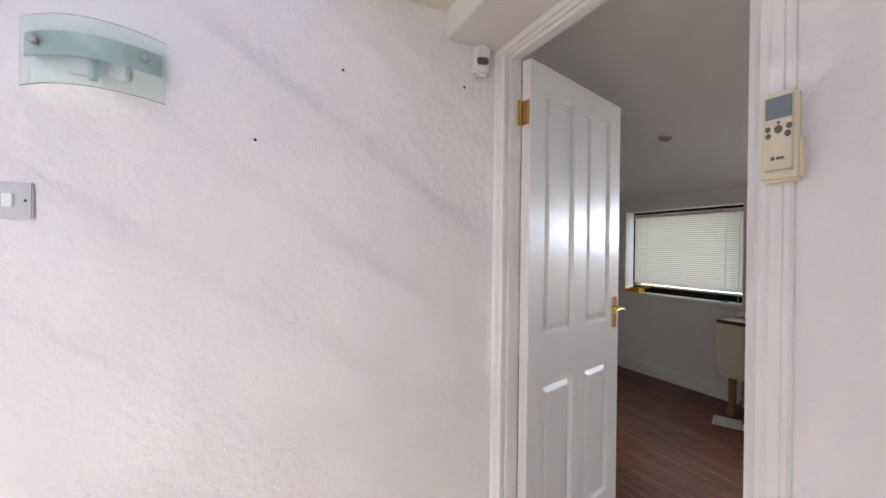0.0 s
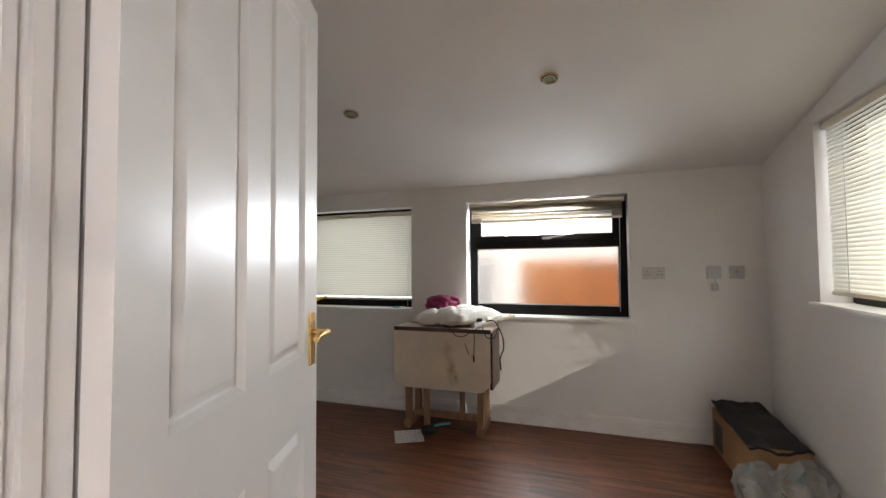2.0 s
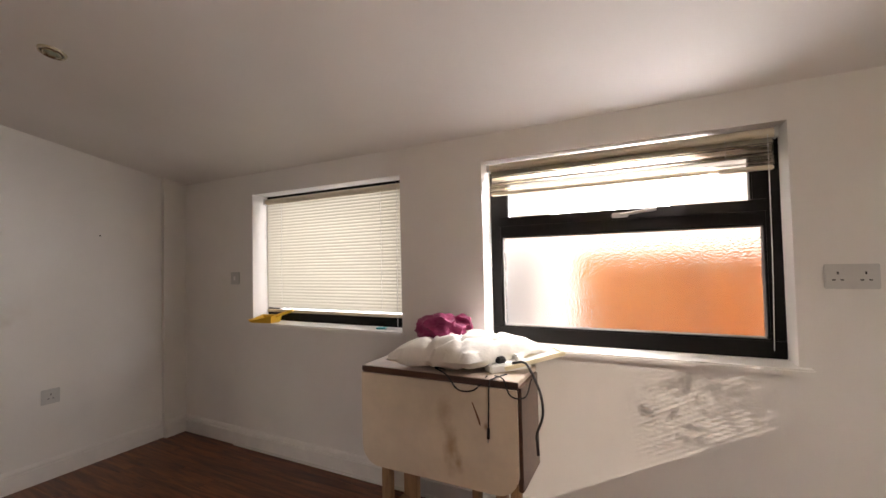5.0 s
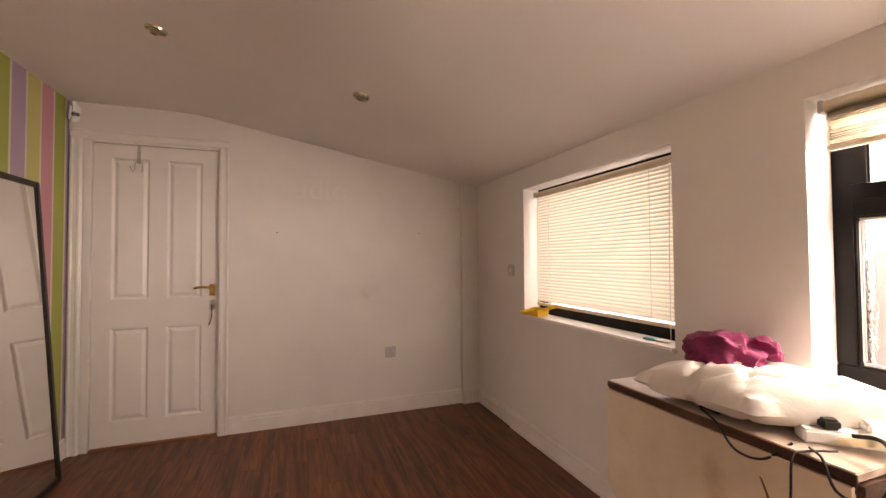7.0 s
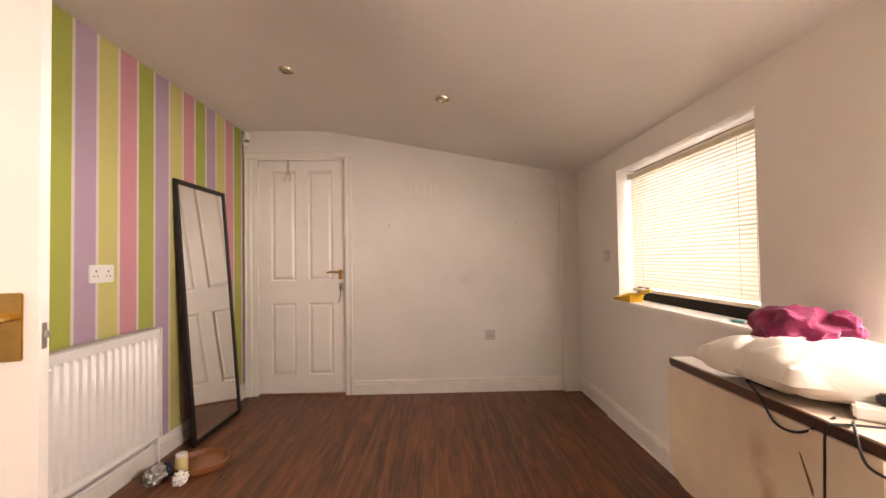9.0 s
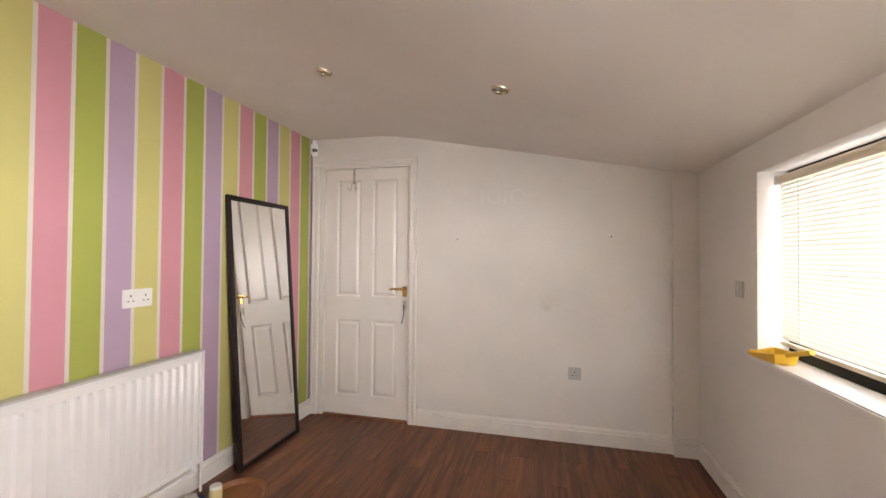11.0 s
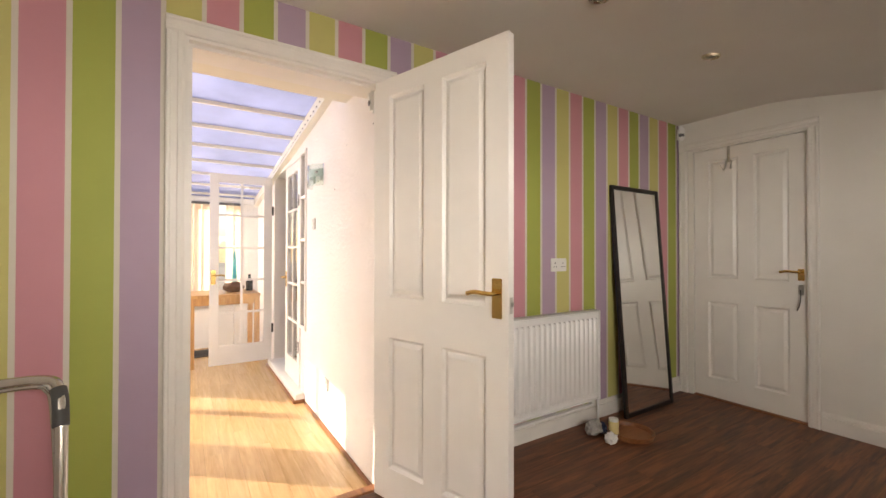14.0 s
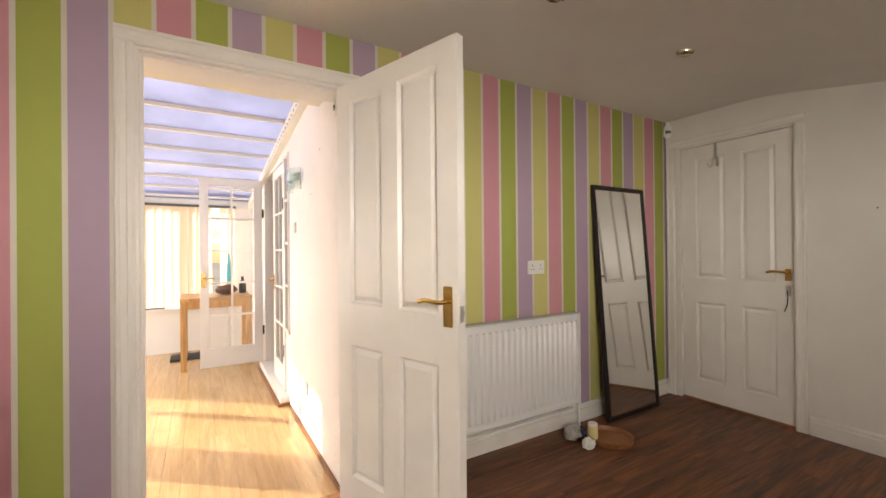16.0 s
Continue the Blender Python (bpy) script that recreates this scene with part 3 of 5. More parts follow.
def ring_frame(x0, x1, z0, z1, w, y0, y1, bottom=None):
    bm = bmesh.new()
    b = bottom or w
    bar(bm, x0, x1, y0, y1, z0, z0 + b)
    bar(bm, x0, x1, y0, y1, z1 - w, z1)
    bar(bm, x0, x0 + w, y0 + .001, y1 - .001, z0 + b - .004, z1 - w + .004)
    bar(bm, x1 - w, x1, y0 + .001, y1 - .001, z0 + b - .004, z1 - w + .004)
    return bm


win2 = thing("window_2", "dark-framed window with obscured glass and opening top light", "window", kind="structure")
FY = YC + .125
part("window_frame", ring_frame(W2[0] - .02, W2[1] + .02, W2[2], W2[3] + .02, .075, FY, FY + .07), BLACK_UPVC, win2)
part("transom", bar(bmesh.new(), W2[0] + .05, W2[1] - .05, FY - .004, FY + .066, 1.335, 1.395), BLACK_UPVC, win2)
sash = part("sash", ring_frame(W2[0] + .045, W2[1] - .045, 1.385, W2[3] - .045, .052, FY - .012, FY + .05), BLACK_UPVC, win2, "opening top sash")
part("beading", ring_frame(W2[0] + .052, W2[1] - .052, W2[2] + .072, 1.34, .012, FY + .014, FY + .03), GREY_PLASTIC, win2, "pale glazing bead")
pane(win2, W2[0] + .05, W2[1] - .05, W2[2] + .07, 1.34, FY + .035, PEBBLED)
pane(win2, W2[0] + .09, W2[1] - .09, 1.43, W2[3] - .09, FY + .035, CLEAR)
wh = part("window_handle", boxes((.325, .395, FY - .028, FY - .013, 1.398, 1.42), bevel=.004), STEEL, win2, "chrome window latch")
part("latch_lever", tube([(.365, FY - .03, 1.41), (.395, FY - .045, 1.412), (.45, FY - .048, 1.418), (.505, FY - .042, 1.424)], .007, 10), STEEL, wh, smooth=True)
structure("window_sill_2", boxes((W2[0] - .005, W2[1] + .04, YC - .035, FY + .002, W2[2] - .024, W2[2] + .002), bevel=.006), GLOSS, "white gloss painted window sill", "window sill")

win1 = thing("window_1", "dark-framed window behind a closed cream blind", "window", kind="structure")
part("window_frame", ring_frame(W1[0] - .02, W1[1] + .02, W1[2], W1[3] + .02, .065, FY, FY + .07), BLACK_UPVC, win1)
pane(win1, W1[0] + .04, W1[1] - .04, W1[2] + .06, W1[3] - .04, FY + .035, CLEAR)
structure("window_sill_1", boxes((W1[0] - .012, W1[1] + .012, YC - .028, FY + .002, W1[2] - .022, W1[2] + .002), bevel=.006), GLOSS, "white gloss painted window sill", "window sill")

win3 = thing("window_3", "dark-framed window half behind a cream blind", "window", pose(XD + .125, 0, 0, 0, 0, -90), kind="structure")
part("window_frame", ring_frame(-WD[1] - .02, -WD[0] + .02, WD[2], WD[3] + .02, .065, 0, .07), BLACK_UPVC, win3)
pane(win3, -WD[1] + .04, -WD[0] - .04, WD[2] + .06, WD[3] - .04, .035, CLEAR)
swing(structure("window_sill_3", boxes((XD - .035, XD + .127, WD[0] - .04, WD[1] + .05, WD[2] - .024, WD[2] + .002), bevel=.006), GLOSS, "white gloss painted window sill", "window sill"))
swing(win3)


def slat_mesh(w, wide, tilt, name, mat=None):
    """A thin, slightly curved slat along x."""
    bm = bmesh.new()
    a = radians(tilt)
    rows = []
    for i in range(4):
        u = (i / 3 - .5) * wide
        c = .0022 * (1 - (2 * i / 3 - 1) ** 2)
        y, z = u * math.cos(a) - c * math.sin(a), u * math.sin(a) + c * math.cos(a)
        rows.append((bm.verts.new((-w / 2, y, z)), bm.verts.new((w / 2, y, z))))
    for p, q in zip(rows, rows[1:]):
        bm.faces.new((p[0], p[1], q[1], q[0]))
    me = bpy.data.meshes.new(name)
    bm.to_mesh(me)
    bm.free()
    me.materials.append(mat or BLIND)
    return me


def venetian(label, m, w, top, low, pitch, tilt, stacked=0):
    """A slatted blind; local x across, z up, y 0 at the slats' middle."""
    b = thing("venetian_blind", label, "blind", m)
    part("headrail", tube([(-w / 2, 0, top - .018), (w / 2, 0, top - .018)], .019, 14, smooth=0), BLIND_SOLID, b, "rounded cream headrail", smooth=True)
    for sx in (-1, 1):
        part("bracket", boxes((sx * w / 2 - .006, sx * w / 2 + .006, -.022, .022, top - .04, top + .002), bevel=.003), GREY_PLASTIC, b)
    me = slat_mesh(w - .02, .025, tilt, "slat")
    z = top - .045
    while z > low + .012:
        s = new("slat", me)
        s.parent = b
        s.location = (0, 0, z)
        z -= pitch
    if stacked:
        me2 = slat_mesh(w - .02, .036, 8, "slat", BLIND_SOLID)
        for i in range(stacked):
            s = new("slat", me2)
            s.parent = b
            s.location = (0, random.uniform(-.003, .003), low + .014 + i * .0045)
            s.rotation_euler = (radians(random.uniform(-5, 5)), 0, radians(random.uniform(-.15, .15)))
    part("bottom_rail", boxes((-w / 2 + .01, w / 2 - .01, -.013, .013, low - .008, low + .009), bevel=.004), BLIND_SOLID, b)
    for x in (-w * .36, w * .36):
        part("ladder_cord", tube([(x, -.012, top - .03), (x, -.013, low)], .0012, 5, smooth=0), PLASTIC, b)
    part("pull_cord", tube([(w / 2 - .03, -.03, top - .03), (w / 2 - .034, -.035, 1.2), (w / 2 - .04, -.03, W1[2] + .02)], .0016, 5), PLASTIC, b, "thin white pull cord")
    return b


venetian("closed cream slatted blind hanging in a window recess", pose((W1[0] + W1[1]) / 2 + .02, YC + .07, 0), W1[1] - W1[0] - .07, W1[3] - .03, W1[2] + .075, .0195, 62)
venetian("cream slatted blind drawn up at a window head", pose((W2[0] + W2[1]) / 2, YC + .045, 0), W2[1] - W2[0] - .05, W2[3] - .012, 1.548, 1.0, 62, 25)
swing(venetian("lowered cream slatted blind with nearly closed slats", pose(XD + .045, (WD[0] + WD[1]) / 2, 0, 0, 0, -90), WD[1] - WD[0] - .03, WD[3] - .005, WD[2] + .052, .0205, 64))


# ---- fixtures ----
def downlight(x, y):
    z = ceiling_z(y)
    tilt = math.degrees(math.atan2(ceiling_z(y + .02) - ceiling_z(y - .02), .04))
    d = thing("downlight", "small round brass recessed ceiling spotlight, unlit", "ceiling light", pose(x, y, z, tilt, 0, 0), "recessed ceiling spotlights")
    def ring(prof, steps=28):
        bm = bmesh.new()
        rings = [[bm.verts.new((r * math.cos(2 * math.pi * i / steps), r * math.sin(2 * math.pi * i / steps), h)) for i in range(steps)] for r, h in prof]
        for a, b in zip(rings, rings[1:]):
            for i in range(steps):
                bm.faces.new((a[i], a[(i + 1) % steps], b[(i + 1) % steps], b[i]))
        return bm

    part("bezel", ring([(.0345, .0005), (.035, -.007), (.039, -.011), (.043, -.009), (.0455, .001)]), PALE_BRASS, d, "polished brass outer ring", smooth=True)
    # Flat black ring: shade between the two brass rings, given as colour
    part("groove", ring([(.0300, -.0015), (.0347, -.0010)]), BLACK_MATT, d, "black ring for the shaded gap round the lamp holder")
    part("lamp_holder", ring([(.0235, -.003), (.0245, -.009), (.028, -.011), (.0305, -.008), (.031, -.001)]), PALE_BRASS, d, "brass inner ring", smooth=True)
    part("bulb", lathe([(.005, -.0035), (.010, -.0055), (.017, -.0050), (.0235, -.0030), (.024, .000)], 24), LAMP_FACE, d, "pale greenish reflector lamp face", smooth=True)


for x, y in ((-1.545, .785), (-.600, .785), (-1.570, 1.68), (-.606, 1.672), (.487, 1.620)):
    downlight(x, y)


def socket(label, m, w, gangs, mat=PLATE, category="socket"):
    """A wall plate; local x across, z up, front at -y."""
    s = thing("wall_socket", label, category, m)
    part("plate", boxes((-w / 2, w / 2, -.009, 0, -.043, .043), bevel=.003), mat, s)
    for i in range(gangs):
        cx = (i - (gangs - 1) / 2) * w / gangs
        if gangs and category == "socket":
            for dx, dz, ww, hh in ((0, .012, .0050, .010), (-.011, -.012, .009, .0045), (.011, -.012, .009, .0045)):
                part("slot", boxes((cx + dx - ww / 2, cx + dx + ww / 2, -.0098, -.0085, dz - hh / 2, dz + hh / 2)), BLACK_MATT, s)
            part("rocker", boxes((cx + .012, cx + .022, -.012, -.008, .018, .034), bevel=.002), mat, s)
    return s


socket("white double wall socket on the striped wall", pose(-1.225, 0, 1.085, 0, 0, 180), .146, 2, PLASTIC)
socket("white single wall socket low on a white wall", pose(XB, 2.083, .478, 0, 0, 90), .086, 1)
socket("white double wall socket beside a window", pose(1.09, YC, 1.135), .146, 2)
aer = socket("white aerial wall plate", pose(1.585, YC, 1.140), .086, 1, PLATE, "wall plate")
part("aerial_jack", lathe([(.007, 0), (.006, .006)], 12), STEEL, aer, at=pose(0, -.009, 0, 90))
sp = socket("white switched wall plate with a plug hanging below", pose(1.455, YC, 1.140), .086, 1, PLATE, "wall plate")
part("rocker", boxes((-.006, .006, -.013, -.008, -.012, .012), bevel=.002), GREY_PLASTIC, sp)
part("cord", tube([(0, -.012, -.012), (.003, -.015, -.05), (0, -.014, -.075)], .003, 6), PLASTIC, sp)
part("plug_box", boxes((-.022, .022, -.022, -.001, -.125, -.072), bevel=.006), GREY_PLASTIC, sp, "small hanging plug adaptor")
lsw = socket("white light switch beside the blind", pose(-2.105, YC, 1.135), .086, 1, PLATE, "light switch")
part("rocker", boxes((-.008, .008, -.0135, -.008, -.014, .014), bevel=.002), PLASTIC, lsw)
csw = socket("white light switch on a rough white wall", pose(-.010, -1.409, 1.389, 0, 0, 90), .086, 1, PLATE, "light switch")
part("rocker", boxes((-.010, .010, -.0145, -.008, -.016, .016), bevel=.002), PLASTIC, csw)
part("screw", boxes((.028, .033, -.0098, -.008, -.003, .003)), BLACK_MATT, csw)
csk = socket("white single socket low on a rough white wall", pose(-.010, -1.05, .22, 0, 0, 90), .086, 1)


def sensor(label, m):
    s = thing("motion_sensor", label, "alarm sensor", m)
    part("housing", boxes((-.028, .028, -.045, 0, -.055, .055), bevel=.012), PLASTIC, s, smooth=True)
    part("lens", boxes((-.021, .021, -.050, -.040, -.020, .008), bevel=.005), BUTTON, s, "dark sensor window")
    part("bracket", boxes((-.012, .012, -.012, .02, .045, .075), bevel=.003), PLASTIC, s)


sensor("white alarm sensor under the ceiling by the closed door", pose(XB + .03, .030, 2.165, 12, 0, 130))
sensor("white alarm sensor in the corner above the open door", pose(-.008, -.150, 1.965, 6, 0, 75))

# studio lettering, painted over
td = bpy.data.curves.new("wall_lettering", "FONT")
td.body, td.size, td.extrude, td.align_x, td.align_y = "Studio", .235, .003, "CENTER", "CENTER"
tob = new("wall_lettering", td)
dg = bpy.context.evaluated_depsgraph_get()
tm = bpy.data.meshes.new_from_object(tob.evaluated_get(dg))
bpy.data.objects.remove(tob)
tm.materials.clear()
tm.materials.append(LETTER_PAINT)
tl = new("wall_lettering", tm)
tl.matrix_basis = pose(XB + .001, 1.45, 1.755, 90, 0, 90)
tagged(tl, "raised white word painted over on a white wall", "lettering")


def wall_hole(m):
    # A black disc on the plaster; the hole's depth is only dark colour
    part_ob = part("wall_hole", lathe([(.0045, 0), (.004, .0012)], 10), BLACK_MATT, at=m)
    tagged(part_ob, "small black disc for a shaded screw hole in white plaster", "screw hole", "screw holes in the plaster")


for y, z in ((1.235, 1.425), (2.325, 1.437)):
    wall_hole(pose(XB, y, z, 0, 90, 0))
for y, z in ((-.642, 1.845), (-.89, 1.595), (-.21, 1.868)):
    wall_hole(pose(-.010, y, z, 0, 90, 0))


# radiator
def radiator():
    x0, x1, z0, z1 = -1.540, -.150, .165, .770
    r = thing("radiator", "white ribbed panel radiator on the striped wall", "radiator", pose((x0 + x1) / 2, .0, 0))
    w = x1 - x0
    bm = bmesh.new()
    n = 29
    rows = []
    pts = []
    for i in range(n + 1):
        for f, d in ((.0, 0), (.20, .014), (.58, .014), (.78, 0)):
            u = (i + f) / (n + 1)
            pts.append((-w / 2 + .02 + u * (w - .04), .078 + d))
    pts.append((w / 2 - .02, .078))
    levels = [(z0 + .012, 0.0), (z0 + .045, 0.0), (z0 + .058, 1.0), (z1 - .058, 1.0), (z1 - .045, 0.0), (z1 - .01, 0.0)]
    for z, k in levels:
        rows.append([bm.verts.new((x, .078 + (y - .078) * k, z)) for x, y in pts])
    for a, b in zip(rows, rows[1:]):
        for i in range(len(pts) - 1):
            bm.faces.new((a[i], a[i + 1], b[i + 1], b[i]))
    part("front_panel", bm, RADIATOR, r, smooth=True)
    part("back_panel", boxes((-w / 2 + .01, w / 2 - .01, .028, .076, z0 + .01, z1 - .008), bevel=.006), RADIATOR, r)
    part("border", ring_frame(-w / 2 + .006, w / 2 - .006, z0 + .006, z1 - .004, .016, .070, .086), RADIATOR, r)
    part("top_grille", boxes((-w / 2, w / 2, .024, .084, z1 - .003, z1 + .005), bevel=.002), GREY_PLASTIC, r, "grey-edged top grille")
    for sx in (-1, 1):
        part("side_cover", boxes((sx * w / 2 - .004, sx * w / 2 + .004, .026, .088, z0 + .004, z1 + .002), bevel=.002), RADIATOR, r)
    part("valve", lathe([(.010, 0), (.010, .03), (.014, .032), (.014, .06), (.008, .065), (.008, .085)], 14, (-w / 2 - .022, .055, z0 + .005)), CHROME, r, "chrome lockshield valve", smooth=True)
    part("pipe", tube([(-w / 2 - .022, .055, 0), (-w / 2 - .022, .055, z0 + .01)], .0075, 10, smooth=0), RADIATOR, r, smooth=True)
    for k in range(2):
        part("lower_pipe", tube([(-w / 2 + .02, .030 + .018 * k, z0 - .018 - .02 * k), (w / 2, .030 + .018 * k, z0 - .018 - .02 * k)], .0075, 8, smooth=0), RADIATOR, r, smooth=True)
    for sx in (-.5, .5):
        part("wall_bracket", boxes((sx * w - .015, sx * w + .015, 0, .03, z0 - .05, z1 - .1)), RADIATOR, r)


radiator()

# leaning mirror
MW, MH = .605, 1.665
mt = thing("leaning_mirror", "tall black-framed mirror leaning on the striped wall", "mirror", pose(-2.065, .125, .0, 4.2, 0, 0))
fr = bmesh.new()
for r in ((-MW / 2, -MW / 2 + .032, -.012, .014, 0, MH), (MW / 2 - .032, MW / 2, -.012, .014, 0, MH), (-MW / 2 + .032, MW / 2 - .032, -.012, .014, 0, .032), (-MW / 2 + .032, MW / 2 - .032, -.012, .014, MH - .032, MH)):
    box(fr, *r, bevel=.004)
part("mirror_frame", fr, MIRROR_FRAME, mt)
part("glass", boxes((-MW / 2 + .03, MW / 2 - .03, -.004, .006, .03, MH - .03)), MIRROR, mt, "clear mirror glass")
part("backing", boxes((-MW / 2 + .01, MW / 2 - .01, -.011, -.005, .01, MH - .01)), MIRROR_FRAME, mt)


# ---- drop-leaf table and what lies on it ----
TX0, TX1, TY0, TY1, TZ = -.735, .005, 2.495, 2.775, .748


def drop_leaf_table():
    t = thing("drop_leaf_table", "folded drop-leaf table with stained cream leaves and wooden legs", "table", pose(0, 0, 0))
    part("tabletop", boxes((TX0, TX1, TY0, TY1, TZ - .022, TZ), bevel=.003), WORN_TOP, t, "worn pale narrow tabletop")
    part("dark_lipping", boxes((TX0 - .001, TX1 + .001, TY0 - .004, TY0 + .002, TZ - .024, TZ - .002), bevel=.001), DARK_EDGE, t, "dark wooden edge strip")
    part("hinge_rail", boxes((TX0 + .002, TX1 - .002, TY0 - .002, TY0 + .016, TZ - .046, TZ - .024), bevel=.002), DARK_EDGE, t)
    for k, y0 in enumerate((TY0 - .014, TY1 - .004)):
        r, pts = .09, []
        for cx, a0 in ((TX1 - r - .004, 270), (TX0 + r + .004, 180)):
            for i in range(9):
                a = radians(a0 + (90 - i * 90 / 8 if a0 == 270 else 90 - i * 90 / 8))
                pts.append((cx + r * math.cos(a), .308 + r + r * math.sin(a)))
        pts = [(TX1 - .004, TZ - .030)] + pts + [(TX0 + .004, TZ - .030)]
        part("drop_leaf", extrude_profile(pts, "y", y0, y0 + .017), LAMINATE, t, "hanging cream laminate leaf with rounded corners")
    for x in (TX0 + .10, TX1 - .09):
        for y in (TY0 + .045, TY1 - .05):
            part("leg", boxes((x - .022, x + .022, y - .022, y + .022, .06, TZ - .024), bevel=.005), TABLE_WOOD, t)
        part("foot", boxes((x - .026, x + .026, TY0 + .0, TY1 - .01, 0, .065), bevel=.012), TABLE_WOOD, t, "sledge foot")
    part("gate_leg", boxes((TX0 + .225, TX0 + .265, TY0 + .02, TY0 + .06, .02, TZ - .04), bevel=.005), TABLE_WOOD, t, "swinging gate leg")
    part("gate_leg", boxes((TX1 - .30, TX1 - .26, TY1 - .06, TY1 - .02, .02, TZ - .04), bevel=.005), TABLE_WOOD, t, "swinging gate leg")
    part("stretcher", boxes((TX0 + .10, TX1 - .09, 2.62, 2.66, .055, .10), bevel=.004), TABLE_WOOD, t)
    part("side_panel", boxes((TX1 - .010, TX1 + .010, TY0 + .004, TY1 - .02, .33, TZ - .024), bevel=.002), DARK_EDGE, t, "brown end panel")
    leafy = TY0 - .0145
    part("scorch_mark", extrude_profile([(-.185, .655), (-.178, .650), (-.150, .585), (-.148, .566), (-.154, .570), (-.172, .620)], "y", leafy, leafy - .0006), SCORCH, t, "dark scratch")


drop_leaf_table()


def pillow():
    """A quilted pillow lying askew."""
    bm = bmesh.new()
    n, k = 36, 26
    w, d, h = .41, .36, .145
    grid = {}
    for side in (1, -1):
        for i in range(n + 1):
            for j in range(k + 1):
                u, v = 2 * i / n - 1, 2 * j / k - 1
                edge = i in (0, n) or j in (0, k)
                if edge and side == -1:
                    grid[side, i, j] = grid[1, i, j]
                    continue
                body = ((1 - abs(u) ** 2.6) * (1 - abs(v) ** 2.6)) ** .36
                quilt = -.020 * (math.exp(-(4 * math.sin(u * 4.2 + v * 3.4 + .6 * noise.noise(Vector((u * 2, v * 2, 5))))) ** 2) + math.exp(-(4 * math.sin(u * 4.2 - v * 3.4 + .6 * noise.noise(Vector((u * 2, v * 2, 9))))) ** 2))
                crease = .020 * noise.noise(Vector((u * 2.4, v * 2.4, side * 3)))
                pinch = 1 - .06 * (1 - abs(u * v)) * (1 if edge else .5)
                z = h * .34 + side * body * (h * .66 * (1 if side > 0 else .48) + quilt + crease)
                grid[side, i, j] = bm.verts.new((u * w / 2 * pinch + v * .11, v * d / 2 * pinch, max(z, .002)))
        for i in range(n):
            for j in range(k):
                bm.faces.new((grid[side, i, j], grid[side, i + 1, j], grid[side, i + 1, j + 1], grid[side, i, j + 1]))
    return bm


pil = part("pillow", pillow(), COTTON, smooth=True, at=pose(-.285, 2.660, TZ + .003, 0, -2, 0))
tagged(pil, "quilted white pillow lying across a narrow table", "pillow")

def crumpled(c, r, squash, seed):
    """A heap of cloth: an uneven body with sharp folds."""
    bm = bmesh.new()
    for v in bmesh.ops.create_icosphere(bm, subdivisions=5, radius=1.0)["verts"]:
        d = v.co.normalized()
        q = d * 1.3 + Vector((seed, seed * 2, 0))
        ridge = 1 - abs(noise.noise(q * 1.1)) * 2.4
        fine = 1 - abs(noise.noise(q * 3.7 + Vector((4, 1, 7)))) * 2
        k = .84 + .20 * ridge + .035 * fine + .22 * noise.noise(q * .9)
        v.co = Vector(c) + Vector((d.x * r * squash[0], d.y * r * squash[1], max(d.z, -.55) * r * squash[2])) * k
    return bm


cl = part("bundled_cloth", crumpled((-.420, 2.69, .895), .100, (1.25, .95, .78), 3.1), MAGENTA, smooth=True)
part("loose_fold", crumpled((-.345, 2.765, .915), .050, (1.05, .7, .9), 6.3), MAGENTA, cl, smooth=True)
tagged(cl, "crumpled magenta cloth bundled on a white pillow", "cloth")

strip = thing("extension_lead", "white extension socket strip under a pillow", "extension lead", pose(-.085, 2.655, TZ, 0, 0, 50))
part("strip_body", boxes((-.10, .10, -.028, .028, .001, .036), bevel=.006), PLASTIC, strip)
for k in range(2):
    part("plug", boxes((-.06 + k * .09, -.02 + k * .09, -.022, .018, .036, .062), bevel=.006), PLASTIC if k else BLACK_MATT, strip)
rackt = thing("wire_tray", "white plastic-coated tray resting on a table", "tray", pose(.0, 2.735, TZ + .03, -6, -14, 25))
rt = bmesh.new()
for r in ((-.13, .13, -.09, -.078, 0, .018), (-.13, .13, .078, .09, 0, .018), (-.13, -.118, -.078, .078, 0, .018), (.118, .13, -.078, .078, 0, .018)):
    box(rt, *r, bevel=.003)
part("rim", rt, CREAM_PLASTIC, rackt)
part("base", boxes((-.118, .118, -.078, .078, .004, .008)), GREY_PLASTIC, rackt)


def lead(label, points, radius=.0035, tip=None):
    c = thing("power_cable", label, "cable", pose(0, 0, 0))
    part("cord", tube(points, radius, 7, smooth=8), CABLE, c, smooth=True)
    if tip:
        a, b = Vector(points[-2]), Vector(points[-1])
        d = (b - a).normalized()
        part("connector", tube([b - d * .005, b + d * .035], .006, 8, smooth=0), BLACK_MATT, c, smooth=True)
        part("connector_tip", tube([b + d * .035, b + d * .05], .003, 8, smooth=0), STEEL, c, smooth=True)


lead("black cable hanging down beside the table", [(-.05, 2.60, .792), (.0, 2.60, .80), (.035, 2.57, .775), (.075, 2.55, .70), (.085, 2.54, .62), (.06, 2.54, .545), (.062, 2.54, .50)], .005, True)
lead("thin black cable hanging over the table leaf", [(-.06, 2.56, .757), (-.095, 2.50, .752), (-.105, 2.474, .74), (-.108, 2.470, .66), (-.112, 2.470, .56)], .0028, True)
lead("black cable looped over the table edge", [(-.33, 2.54, .755), (-.35, 2.485, .775), (-.29, 2.474, .752), (-.24, 2.472, .70), (-.17, 2.474, .705), (-.13, 2.52, .754)], .0032)
